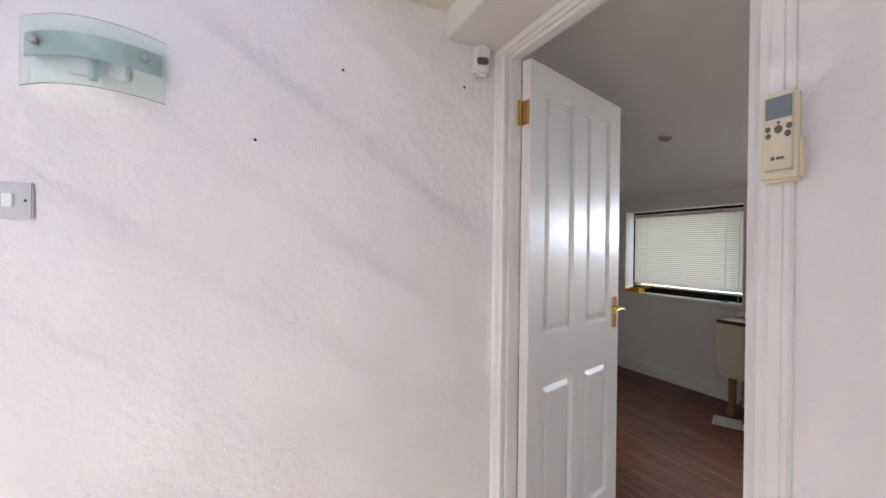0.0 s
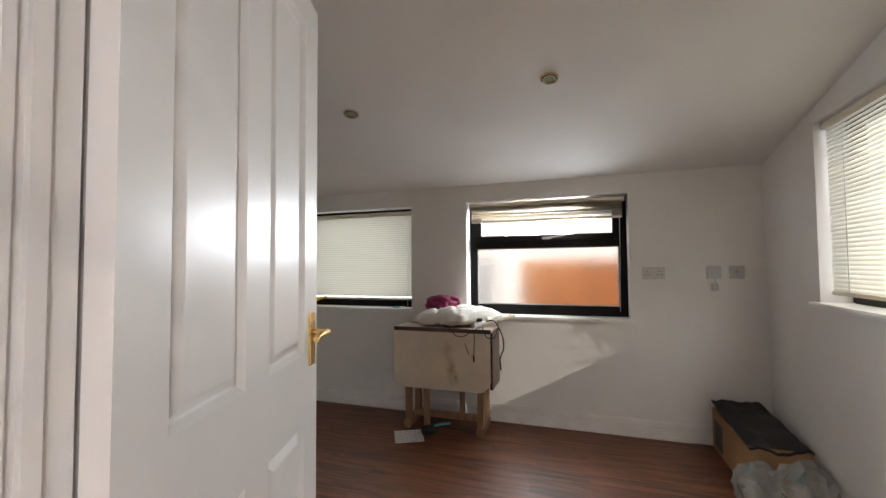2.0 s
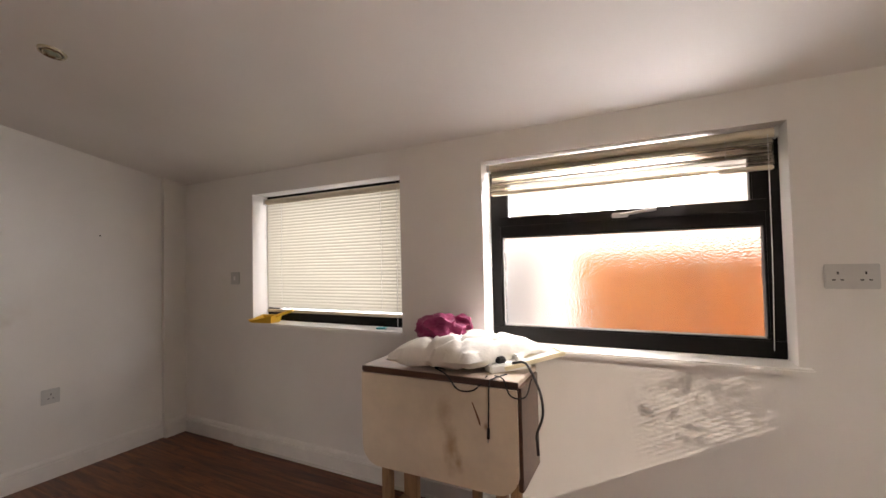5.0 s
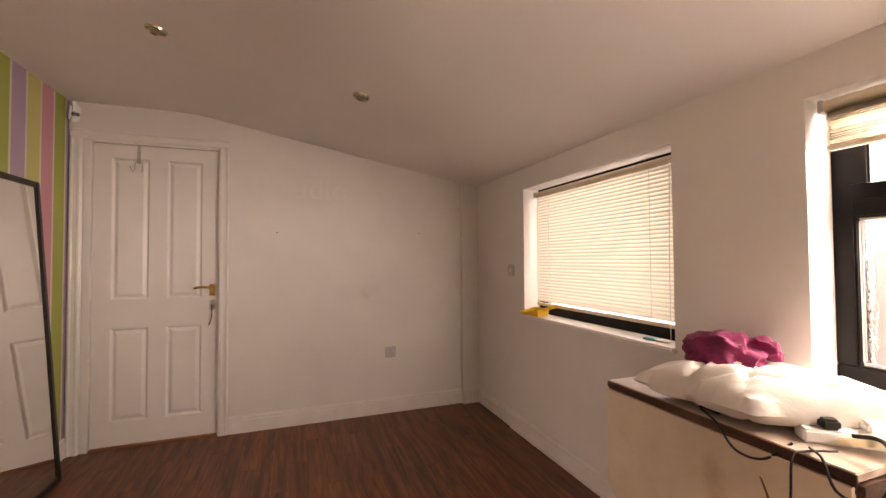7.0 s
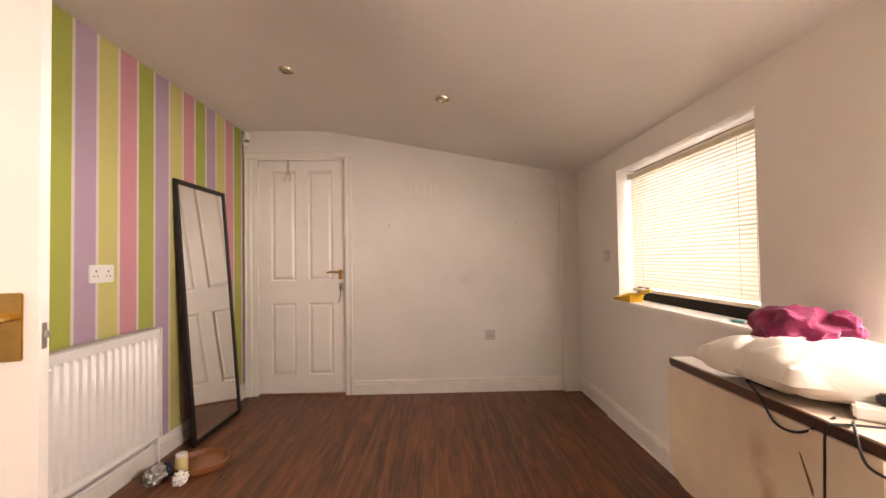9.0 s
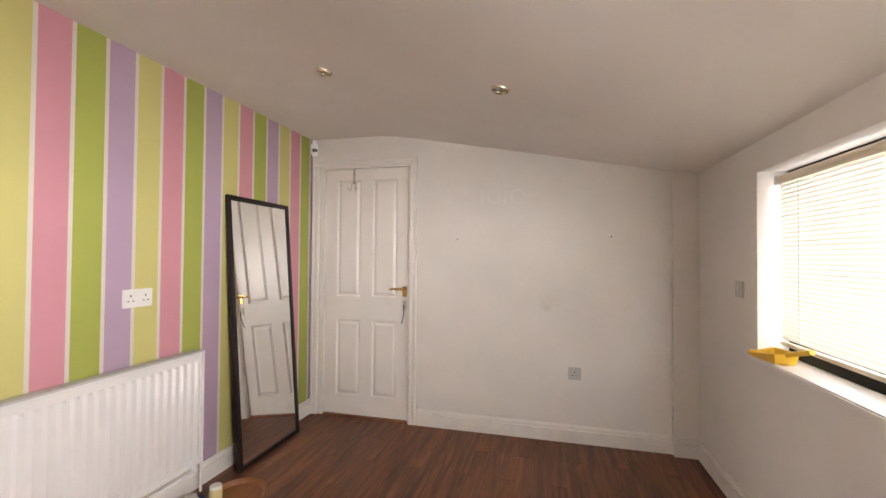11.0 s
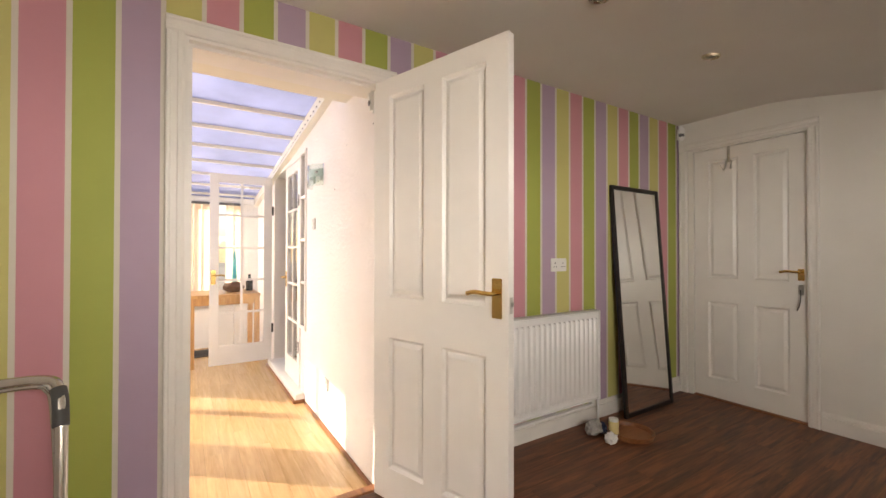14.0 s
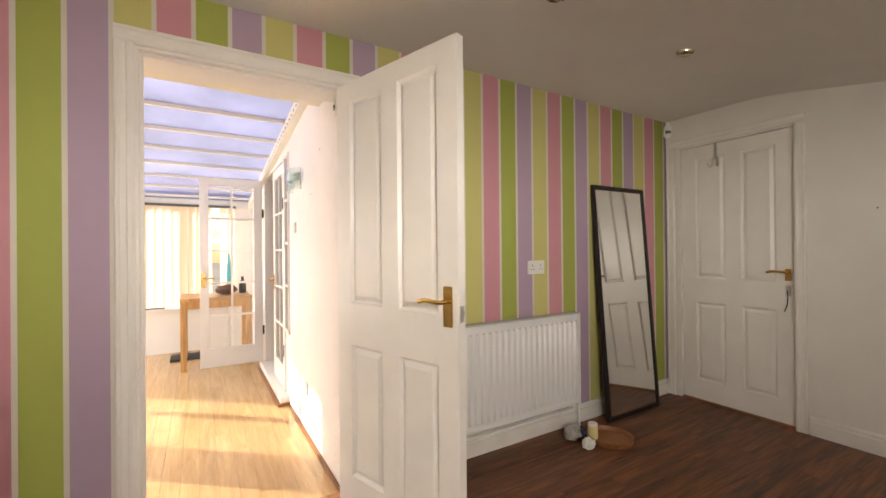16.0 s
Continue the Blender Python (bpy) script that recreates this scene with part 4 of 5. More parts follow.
lead("black cable looped at the table corner", [(-.10, 2.53, .754), (-.05, 2.482, .758), (-.02, 2.474, .70), (.03, 2.50, .695), (.04, 2.56, .75)], .003)
ant = part("metal_rod", tube([(-.48, 2.70, TZ + .006), (-.60, 2.735, TZ + .075)], .0028, 8, smooth=0), STEEL, smooth=True)
tagged(ant, "thin metal rod sticking out beside a pillow", "rod")

# on the first sill
yd = thing("dustpan", "yellow plastic dustpan lying on a window sill", "dustpan", pose(-1.80, YC + .020, W1[2] + .004, 0, 0, 12))
pan = bmesh.new()
pts = [(-.125, -.05), (.06, -.062), (.075, .03), (.03, .058), (-.09, .05)]
lo = [pan.verts.new((x * .85, y * .85, .0)) for x, y in pts]
hi = [pan.verts.new((x, y, .045 if x > -.1 else .012)) for x, y in pts]
ins = [pan.verts.new((x * .93, y * .9, .041 if x > -.1 else .010)) for x, y in pts]
low = [pan.verts.new((x * .8, y * .8, .004)) for x, y in pts]
pan.faces.new(lo[::-1])
for a, b in ((lo, hi), (hi, ins), (ins, low)):
    for i in range(5):
        pan.faces.new((a[i], a[(i + 1) % 5], b[(i + 1) % 5], b[i]))
pan.faces.new(low)
part("pan", pan, YELLOW, yd)
part("pan_handle", tube([(.05, -.01, .036), (.10, -.012, .055), (.19, -.015, .082)], .011, 10), YELLOW, yd, smooth=True)
part("handle_lip", boxes((-.15, -.08, -.03, .03, .014, .019), bevel=.002), YELLOW, yd)
sg = part("blue_sponge", boxes((-.035, .035, -.018, .018, 0, .010), bevel=.003), TEAL, at=pose(-.905, YC + .045, W1[2] + .002, 0, 0, 15))
tagged(sg, "small flat turquoise pack on a window sill", "packet")
sc = part("paper_scrap", blob(bmesh.new(), (0, 0, .006), .03, .3, 3, 2, (1.4, .7, .2)), TISSUE, at=pose(-.85, YC + .05, W1[2] + .002))
tagged(sc, "crumpled white scrap on a window sill", "paper scrap")

# floor under the table
gr = thing("cooling_grid", "white plastic grid mat lying on the floor", "grid", pose(-.56, 2.36, 0, 0, 0, 28))
gm = bmesh.new()
for i in range(7):
    u = -.095 + i * .19 / 6
    box(gm, u - .003, u + .003, -.095, .095, .001, .008)
    v = -.092 + i * .184 / 6
    box(gm, -.098, .098, v - .003, v + .003, .0015, .0085)
part("lattice", gm, PLASTIC, gr)
br = thing("hand_brush", "dark hand brush with a teal handle under the table", "brush", pose(-.43, 2.43, 0, 0, 0, 40))
part("bristles", blob(bmesh.new(), (0, 0, .035), .04, .3, 5, 3, (1.5, .8, .85)), BLACK_MATT, br)
part("brush_handle", tube([(.02, 0, .055), (.09, .01, .060), (.16, .015, .055)], .009, 10), TEAL, br, smooth=True)

# the corner by the single window
cb = thing("cardboard_box", "long open cardboard box with a black bag on top", "box", pose(1.545, 2.515, 0, 0, 0, 0))
for nm, r in (("side", (-.135, -.129, -.31, .31, .001, .255)), ("side", (.129, .135, -.31, .31, .001, .255)), ("side", (-.129, .129, -.31, -.304, .001, .255)), ("side", (-.129, .129, .304, .31, .001, .255)), ("bottom", (-.129, .129, -.304, .304, .001, .006))):
    part(nm, boxes(r, bevel=.001), CARD, cb)
for z in (.12,):
    # No hole is cut: a black panel gives the opening's inner shade
    part("cut_out", boxes((-.137, -.1345, .12, .26, .03, .19)), BLACK_MATT, cb, "black panel for the shaded opening in the side")
bag = bmesh.new()
n = 18
gv = [[bag.verts.new((1.545 + (i / n - .5) * .272, 2.515 + (j / n - .5) * .635, .252 + .05 * (j / n) + .016 * noise.noise(Vector((i * .33, j * .33, 1))) + .012 * math.sin(i * .5) * (1 - j / n))) for j in range(n + 1)] for i in range(n + 1)]
gw = [[bag.verts.new((v.co.x * 1.0, v.co.y, v.co.z - .012)) for v in row] for row in gv]
for i in range(n):
    for j in range(n):
        bag.faces.new((gv[i][j], gv[i + 1][j], gv[i + 1][j + 1], gv[i][j + 1]))
        bag.faces.new((gw[i][j], gw[i][j + 1], gw[i + 1][j + 1], gw[i + 1][j]))
rim_i = [(i, 0) for i in range(n)] + [(n, j) for j in range(n)] + [(i, n) for i in range(n, 0, -1)] + [(0, j) for j in range(n, 0, -1)]
for (a, b), (c, d) in zip(rim_i, rim_i[1:] + rim_i[:1]):
    bag.faces.new((gv[a][b], gw[a][b], gw[c][d], gv[c][d]))
tagged(part("black_folder", bag, BIN_BAG, smooth=True), "black plastic sheet lying across a cardboard box", "plastic sheet")
for i, (x, y, r) in enumerate(((1.40, 2.085, .095), (1.585, 2.07, .11))):
    b = thing("clear_bag", "clear plastic bag with white and teal bottles inside", "plastic bag", pose(x, y, 0), "bags of bottles by the box")
    part("film", blob(bmesh.new(), (0, 0, r * 1.15), r, .3, 3, 3, (1.0, .95, 1.15), .25), FILM, b, smooth=False)
    part("bottle", lathe([(.03, .03), (.032, .04), (.032, .13), (.014, .155), (.014, .165)], 16, (-.02, 0, 0)), PLASTIC, b, smooth=True)
    part("bottle_cap", lathe([(.017, .165), (.017, .195), (.012, .2)], 14, (-.02, 0, 0)), TEAL, b, "teal cap", smooth=True)

# by the radiator
sb = thing("spray_bottle", "hot pink spray bottle with a dark blue trigger", "spray bottle", pose(-.500, .056, .775, 0, 0, 195))
part("bottle", lathe([(.036, 0), (.042, .006), (.043, .10), (.036, .125), (.019, .15), (.016, .185)], 20, squash=.62), PINK_BOTTLE, sb, smooth=True)
part("bottle_label", lathe([(.0435, .035), (.0438, .04), (.0438, .095), (.0435, .1)], 20, squash=.62), NAVY, sb, "printed label with plain marks")
part("trigger_head", boxes((-.022, .055, -.013, .013, .195, .232), bevel=.006), BLUE_TRIGGER, sb)
part("collar", lathe([(.016, .18), (.018, .184), (.017, .2)], 16), BLUE_TRIGGER, sb, smooth=True)
part("trigger", tube([(.028, 0, .20), (.036, 0, .18), (.048, 0, .155)], .005, 8), BLUE_TRIGGER, sb, smooth=True)

ty = thing("round_tray", "round brown wooden tray on the floor", "tray", pose(-1.555, .30, 0))
part("tray_base", lathe([(.118, 0), (.130, .004), (.128, .010), (.0, .010)][:3], 36), TRAY_WOOD, ty, smooth=True)
tr = bmesh.new()
st = 40
rg = [[tr.verts.new((r * math.cos(2 * math.pi * i / st), r * math.sin(2 * math.pi * i / st), h)) for i in range(st)] for r, h in ((.124, .004), (.134, .006), (.142, .034), (.139, .037), (.134, .035), (.124, .011))]
for a, b in zip(rg, rg[1:] + rg[:1]):
    for i in range(st):
        tr.faces.new((a[i], a[(i + 1) % st], b[(i + 1) % st], b[i]))
part("tray_rim", tr, TRAY_WOOD, ty, smooth=True)
jar = thing("small_tub", "pale yellow plastic tub standing in a tray", "tub", pose(-1.475, .235, .010))
part("tub_body", lathe([(.028, 0), (.031, .004), (.031, .072), (.027, .078)], 20), YELLOW_WAX, jar, smooth=True)
part("tub_lid", lathe([(.028, .078), (.029, .080), (.029, .092), (.026, .095)], 20), PLASTIC, jar, smooth=True)
for nm, lab, mat, c, r, sq in (("foil_wrapper", "crumpled silver wrapper by the skirting", FOIL, (-1.37, .165, .045), .05, (1.1, .8, .9)),
                               ("crumpled_tissue", "crumpled white tissue on the floor", TISSUE, (-1.355, .30, .030), .036, (1.1, .9, .85)),
                               ("dark_packet", "dark blue plastic packet beside a tub", NAVY, (-1.425, .185, .035), .03, (.9, .9, 1.15))):
    tagged(part(nm, blob(bmesh.new(), c, r, .45, 4, 3, sq, .2), mat), lab, "litter")


# folded steel frame by the entrance
def folding_frame():
    f = thing("folding_trolley_frame", "folded chrome tube frame with dark grey grips", "folding frame", pose(-.02, 0, 0))
    part("outer_tube", tube([(1.115, .60, .0), (1.128, .52, .40), (1.140, .45, .72), (1.150, .415, .795), (1.185, .375, .822), (1.32, .335, .815), (1.47, .300, .805), (1.525, .300, .785), (1.575, .345, .70), (1.60, .40, .40), (1.61, .44, .0)], .0125, 12), CHROME, f, smooth=True)
    part("inner_tube", tube([(1.165, .20, .0), (1.172, .28, .40), (1.178, .325, .72), (1.190, .335, .785), (1.225, .332, .800), (1.34, .305, .790), (1.45, .275, .778), (1.495, .262, .755), (1.508, .25, .70), (1.50, .20, .40), (1.49, .12, .0)], .0095, 12), CHROME, f, smooth=True)
    part("grip", tube([(1.1395, .4515, .715), (1.146, .425, .775), (1.154, .408, .803)], .0175, 12, smooth=3), GREY_GRIP, f, "dark grey rubber grip", smooth=True)
    part("grip", tube([(1.560, .330, .73), (1.535, .308, .775)], .0175, 12, smooth=0), GREY_GRIP, f, "dark grey rubber grip", smooth=True)
    part("clip", boxes((1.398, 1.418, .268, .334, .765, .832), bevel=.004), PLASTIC, f, "white plastic clip", at=pose(0, 0, 0))
    part("cross_bar", tube([(1.128, .52, .40), (1.60, .40, .40)], .008, 10, smooth=0), CHROME, f, smooth=True)
    part("cross_bar", tube([(1.172, .28, .40), (1.50, .20, .40)], .007, 10, smooth=0), CHROME, f, smooth=True)


folding_frame()

# ---- the sunroom beyond the entrance ----
LX = -.010
YE, XE = -4.40, 2.45


def roof_z(y):
    return 2.435 + .12 * y


DY0, DY1 = -3.085, -1.865      # glazed double doors
SY0, SY1 = -1.845, -1.640      # side light
def wall_strip(y0, y1, z0, z1=None):
    zt = min(roof_z(y0), roof_z(y1)) if z1 is None else z1
    return (LX - .20, LX, y0, y1, z0, zt)


lw = bmesh.new()
def slope_block(bm, x0, x1, y0, y1, z0):
    extrude_profile([(y0, z0), (y1, z0), (y1, roof_z(y1) + .01), (y0, roof_z(y0) + .01)], "x", x0, x1, bm)


slope_block(lw, LX - .20, LX, SY1, -T, -.2)
slope_block(lw, LX - .20, LX, SY0 - .02, SY1, 2.045)
box(lw, LX - .20, LX, SY0 - .02, SY1, -.2, .50)
slope_block(lw, LX - .20, LX, DY0, SY0 - .02, 2.040)
slope_block(lw, LX - .20, LX, YE, DY0, -.2)
structure("wall_sunroom_west", lw, ROUGH_WALL, "rough-textured white painted wall", "wall")
structure("wall_sunroom_door", boxes((.905, XE + .1, -T - .012, -T, CF - .1, 2.4), (LX, .905, -T - .012, -T, 2.060, 2.4)), ROUGH_WALL, "rough-textured white wall round the doorway", "wall")
structure("trim_bulkhead", boxes((LX, XE, -.285, -T - .012, 2.022, 2.36), bevel=.004), GLOSS, "white boxed beam above the doorway", "beam")
structure("soffit", boxes((LX, XE, -.66, -.285, 2.118, 2.16)), SOFFIT, "smooth cream soffit board", "soffit")
structure("trim_cornice", extrude_profile([(-.66, roof_z(-.66) - .095), (YE, roof_z(YE) - .095), (YE, roof_z(YE) - .005), (-.66, roof_z(-.66) - .005)], "x", LX, LX + .055), SOFFIT, "cream fascia along the roof's edge", "fascia")
vent = thing("fascia_clips", "row of small grey clips along the fascia", "clips")
for i in range(26):
    y = -.72 - i * .085
    part("clip", boxes((LX + .054, LX + .060, y - .008, y + .008, roof_z(y) - .070, roof_z(y) - .062)), BUTTON, vent)
structure("wall_sunroom_end", boxes((LX - .2, XE + .1, YE - .15, YE, -.2, .46), (LX - .2, .22, YE - .15, YE, .46, 2.2), (XE - .15, XE + .1, YE - .15, YE, .46, 2.2), (.22, XE - .15, YE - .15, YE, 1.86, 2.2)), WHITE_WALL,
          "low white wall under the end window", "wall")
# Never in view: openings follow the floor's sun bands, solid end shields the door
structure("wall_sunroom_east", boxes((XE, XE + .1, YE, -T, -.2, .06), (XE, XE + .1, YE, -3.80, .06, 2.0), (XE, XE + .1, -2.66, -2.30, .06, 2.0), (XE, XE + .1, -1.94, -T, .06, 2.4), (XE, XE + .1, -3.80, -2.66, 1.68, 1.92), (XE, XE + .1, -2.30, -1.94, 1.68, 1.92)), WHITE_WALL, "unseen white wall round side glazing, shaped to steer the sun", "wall")
win4 = thing("window_4", "white-framed side glazing of the sunroom", "window", pose(XE + .03, 0, 0, 0, 0, -90), kind="structure")
for a, b in ((1.94, 2.30), (2.66, 3.365), (3.365, 3.80)):
    part("window_frame", ring_frame(a, b, .06, 1.68, .045, 0, .05), GLOSS, win4)
    pane(win4, a + .04, b - .04, .10, 1.64, .025, CLEAR)
win5 = thing("window_5", "white-framed end window of the sunroom", "window", pose(0, YE - .09, 0), kind="structure")
for i in range(3):
    a = .22 + i * .693
    part("window_frame", ring_frame(a, a + .693, .46, 1.86, .05, 0, .05), GLOSS, win5)
    pane(win5, a + .045, a + .648, .50, 1.82, .025, CLEAR)
structure("window_sill_5", boxes((.2, XE, YE - .05, YE + .12, .46, .485), bevel=.006), GLOSS, "white window sill at the sunroom's end", "window sill")

roof = thing("sunroom_roof", "translucent ribbed plastic roof on white bars", "roof", kind="structure")
PITCH = .449
y = -.66 + .04
k = 0
while y > YE - .1:
    y2 = max(y - PITCH, YE - .12)
    bm = extrude_profile([(y, roof_z(y) + .004), (y2, roof_z(y2) + .004), (y2, roof_z(y2) + .012), (y, roof_z(y) + .012)], "x", LX - .02, XE + .06)
    part("roof_sheet", bm, ROOF_SHEET, roof)
    bm = extrude_profile([(y2 + .014, roof_z(y2) - .020), (y2 - .014, roof_z(y2) - .020), (y2 - .014, roof_z(y2) + .020), (y2 + .014, roof_z(y2) + .020)], "x", LX - .02, XE + .06)
    part("glazing_bar", bm, SOFFIT, roof, "pale glazing bar")
    y -= PITCH
structure("eaves_beam", boxes((LX, XE + .1, YE - .05, YE + .03, 1.83, roof_z(YE) - .004), bevel=.004), GLOSS, "white eaves beam over the end window", "beam")
structure("side_beam", extrude_profile([(-T, roof_z(-T)), (YE, roof_z(YE)), (YE, 1.92), (-T, 1.92)], "x", XE, XE + .09), GLOSS, "white beam over the side glazing", "beam")

floor2 = structure("floor_sunroom", boxes((LX - .2, XE + .1, YE - .05, -T + .02, CF - .08, CF - .010)), FLOOR_BASE, "pale oak-effect laminate floor", "floor")
bead = boxes((LX, LX + .020, SY1 + .02, -T - .02, CF, CF + .022), (LX, LX + .02, -1.62, SY1 + .02, CF, CF + .022), bevel=.006)
structure("baseboard_sunroom", bead, BROWN_TRIM, "brown wooden floor beading", "trim")
structure("step_sunroom", boxes((LX - .18, LX + .075, DY0 + .02, -1.70, CF, -.035), bevel=.006), GLOSS, "white painted door step", "step")
structure("trim_step", boxes((LX + .075, LX + .095, DY0 + .02, -1.70, CF, CF + .026), (LX - .01, LX + .095, -1.70, -1.68, CF, CF + .026), bevel=.005), BROWN_TRIM, "brown beading round the step", "trim")
structure("door_frame_3", boxes((LX - .14, LX + .012, DY1, DY1 + .02, -.035, 2.04), (LX - .14, LX + .012, DY0, DY0 + .045, -.035, 2.04), (LX - .14, LX + .012, DY0 + .045, DY1, 2.005, 2.04)), GLOSS, "white frame of the glazed double doors", "door frame")
# Closed box behind the glazed doors; its grey makes it look dim
structure("hall_wall", boxes((LX - 1.3, LX - 1.2, -3.6, -1.2, -.2, 2.5), (LX - 1.2, LX - .2, -3.6, -3.5, -.2, 2.5), (LX - 1.2, LX - .2, -1.3, -1.2, -.2, 2.5), (LX - 1.3, LX - .2, -3.6, -1.2, 2.3, 2.4), (LX - 1.3, LX - .2, -3.6, -1.2, -.2, -.06)), DARK_ROOM, "walls of the inner room, their dimness put into the grey", "wall")


def glazed_door(label, m, w, h, handle_x, hinge_x):
    """White glazed leaf with two by five panes; local x across from the hinge, faces at y +-.02."""
    d = thing("door_3", label, "door", m, kind="structure")
    s, bot, top = .085, .20, .09
    bm = bmesh.new()
    box(bm, 0, s, -.02, .02, 0, h, bevel=.003)
    box(bm, w - s, w, -.02, .02, 0, h, bevel=.003)
    box(bm, s, w - s, -.0195, .0195, 0, bot, bevel=.003)
    box(bm, s, w - s, -.0195, .0195, h - top, h, bevel=.003)
    part("door_frame", bm, GLOSS, d)
    part("muntin", boxes((w / 2 - .011, w / 2 + .011, -.016, .016, bot, h - top), bevel=.003), GLOSS, d)
    step = (h - top - bot) / 5
    for i in range(5):
        z = bot + i * step
        if i:
            part("muntin", boxes((s, w - s, -.0155, .0155, z - .011, z + .011), bevel=.003), GLOSS, d)
        for x0, x1 in ((s, w / 2 - .011), (w / 2 + .011, w - s)):
            o = part("pane", boxes((x0, x1, -.002, .002, z, z + step)), CLEAR, d)
            o.visible_shadow = False
    return d


gd = glazed_door("open white glazed door with ten panes", pose(LX + .04, DY0 + .03, -.03, 0, 0, 0), .61, 2.03, .55, 0)
lever(gd, .575, .02, .93, 1, -1, BRASS)
for z in (.35, 1.66):
    part("hinge", boxes((-.016, .004, .012, .026, z - .05, z + .05), bevel=.002), BLACK_MATT, gd, "dark butt hinge")
gd2 = glazed_door("closed white glazed door with ten panes", pose(LX - .012, DY1 - .004, -.03, 0, 0, -90), .59, 2.03, .55, 0)
lever(gd2, .545, .02, .93, 1, -1, BRASS)
for z in (.35, 1.66):
    part("hinge", boxes((-.004, .016, .018, .030, z - .05, z + .05), bevel=.002), BLACK_MATT, gd2, "dark butt hinge")
win6 = thing("window_6", "narrow white side window with small panes", "window", pose(LX - .012, SY1, 0, 0, 0, -90), kind="structure")
part("window_frame", ring_frame(0, SY1 - SY0, .50, 2.045, .035, -.02, .026), GLOSS, win6)
for i in range(4):
    z = .535 + i * .369
    if i:
        part("muntin", boxes((.03, SY1 - SY0 - .03, -.015, .022, z - .012, z + .012), bevel=.003), GLOSS, win6)
    pane(win6, .03, SY1 - SY0 - .03, z, z + .369, 0, CLEAR)

# curved glass wall lamp
lampt = thing("wall_lamp", "curved clear and frosted glass wall light with steel pins", "wall light", pose(LX, -1.245, 1.733, 0, 0, 90))


def curved_sheet(w, h0, h1, bulge, thick, bottom_arch=0.0):
    bm = bmesh.new()
    n = 20
    rows = []
    for i in range(n + 1):
        u = 2 * i / n - 1
        yv = -(.022 + bulge * (1 - u * u))
        z0 = h0 + bottom_arch * (1 - u * u)
        rows.append([bm.verts.new((u * w / 2, yv, z0)), bm.verts.new((u * w / 2, yv, h1)), bm.verts.new((u * w / 2, yv + thick, h1)), bm.verts.new((u * w / 2, yv + thick, z0))])
    for a, b in zip(rows, rows[1:]):
        for i in range(4):
            bm.faces.new((a[i], a[(i + 1) % 4], b[(i + 1) % 4], b[i]))
    bm.faces.new(rows[0])
    bm.faces.new(rows[-1][::-1])
    return bm


gl = part("glass_shade", curved_sheet(.285, -.078, .080, .070, .005), LAMP_GLASS, lampt, "clear curved glass sheet", smooth=True)
gl.visible_shadow = False
part("frosted_band", curved_sheet(.265, -.010, .045, .060, .004), FROSTED, lampt, "frosted glass band", smooth=True)
part("back_plate", boxes((-.06, .06, -.018, 0, -.03, .04), bevel=.004), PLASTIC, lampt)
part("bulb", lathe([(.008, -.05), (.010, -.04), (.010, .02), (.005, .028)], 12, (0, -.045, 0)), FROSTED, lampt, smooth=True)
for sx in (-.105, .105):
    part("pin", lathe([(.009, 0), (.009, .016), (.007, .018)], 14), STEEL, lampt, "square steel fixing pin", at=pose(sx, -.050, .018, 90))

# air-conditioner remote in its holder
rem = thing("remote_control", "aged cream remote control in a wall holder", "remote control", pose(.908, -T - .0235, 1.483, 0, 0, 0) @ Matrix.Diagonal((.95, 1, 1.14, 1)))
part("remote_body", boxes((-.027, .027, -.024, -.004, -.058, .068), bevel=.007), CREAM_PLASTIC, rem, smooth=True)
part("holder", boxes((-.031, .031, -.018, 0, -.066, .0), bevel=.005), CREAM_PLASTIC, rem, "cream wall holder")
part("display", boxes((-.020, .020, -.0252, -.0235, .026, .058), bevel=.0006), LCD, rem, "grey liquid crystal display")
for bx, bz, r in ((-.016, .012, .0042), (0, .010, .0062), (.016, .013, .0045), (-.015, .002, .0042), (.014, .002, .0048), (0, .020, .0022)):
    part("button", lathe([(r, 0), (r * .9, .002)], 14), BUTTON, rem, at=pose(bx, -.024, bz, 90))
part("maker_mark", lathe([(.003, 0), (.003, .0006)], 14), BUTTON, rem, at=pose(-.008, -.024, -.032, 90))
part("maker_mark", boxes((-.003, .009, -.0246, -.0238, -.034, -.030)), BUTTON, rem)
part("flap_line", boxes((-.020, .020, -.0246, -.0238, -.0495, -.0485)), BUTTON, rem)

# pine side table with things on it
pt = thing("pine_side_table", "pine table standing under the end window", "table", pose(.47, -3.62, CF))
part("tabletop", boxes((-.36, .36, -.33, .33, .762, .795), bevel=.005), PINE, pt)
for sx in (-1, 1):
    for sy in (-1, 1):
        part("leg", boxes((sx * .325 - .028, sx * .325 + .028, sy * .295 - .028, sy * .295 + .028, 0, .762), bevel=.004), PINE, pt)
for sy in (-1, 1):
    part("apron", boxes((-.297, .297, sy * .305 - .01, sy * .305 + .01, .68, .762), bevel=.002), PINE, pt)
for sx in (-1, 1):
    part("apron", boxes((sx * .335 - .01, sx * .335 + .01, -.267, .267, .68, .762), bevel=.002), PINE, pt)
bg = part("leather_bag", blob(bmesh.new(), (.36, -3.62, CF + .795 + .055), .085, .3, 3, 3, (1.25, .8, .72), .2), BROWN_BAG, smooth=True)
tagged(bg, "small slumped brown leather bag on a pine table", "bag")
bt = thing("dark_bottle", "dark glass bottle on a pine table", "bottle", pose(.18, -3.70, CF + .795))
part("bottle_body", lathe([(.036, 0), (.04, .005), (.04, .12), (.016, .16), (.014, .20), (.017, .205)], 20), DARK_GLASS, bt, smooth=True)
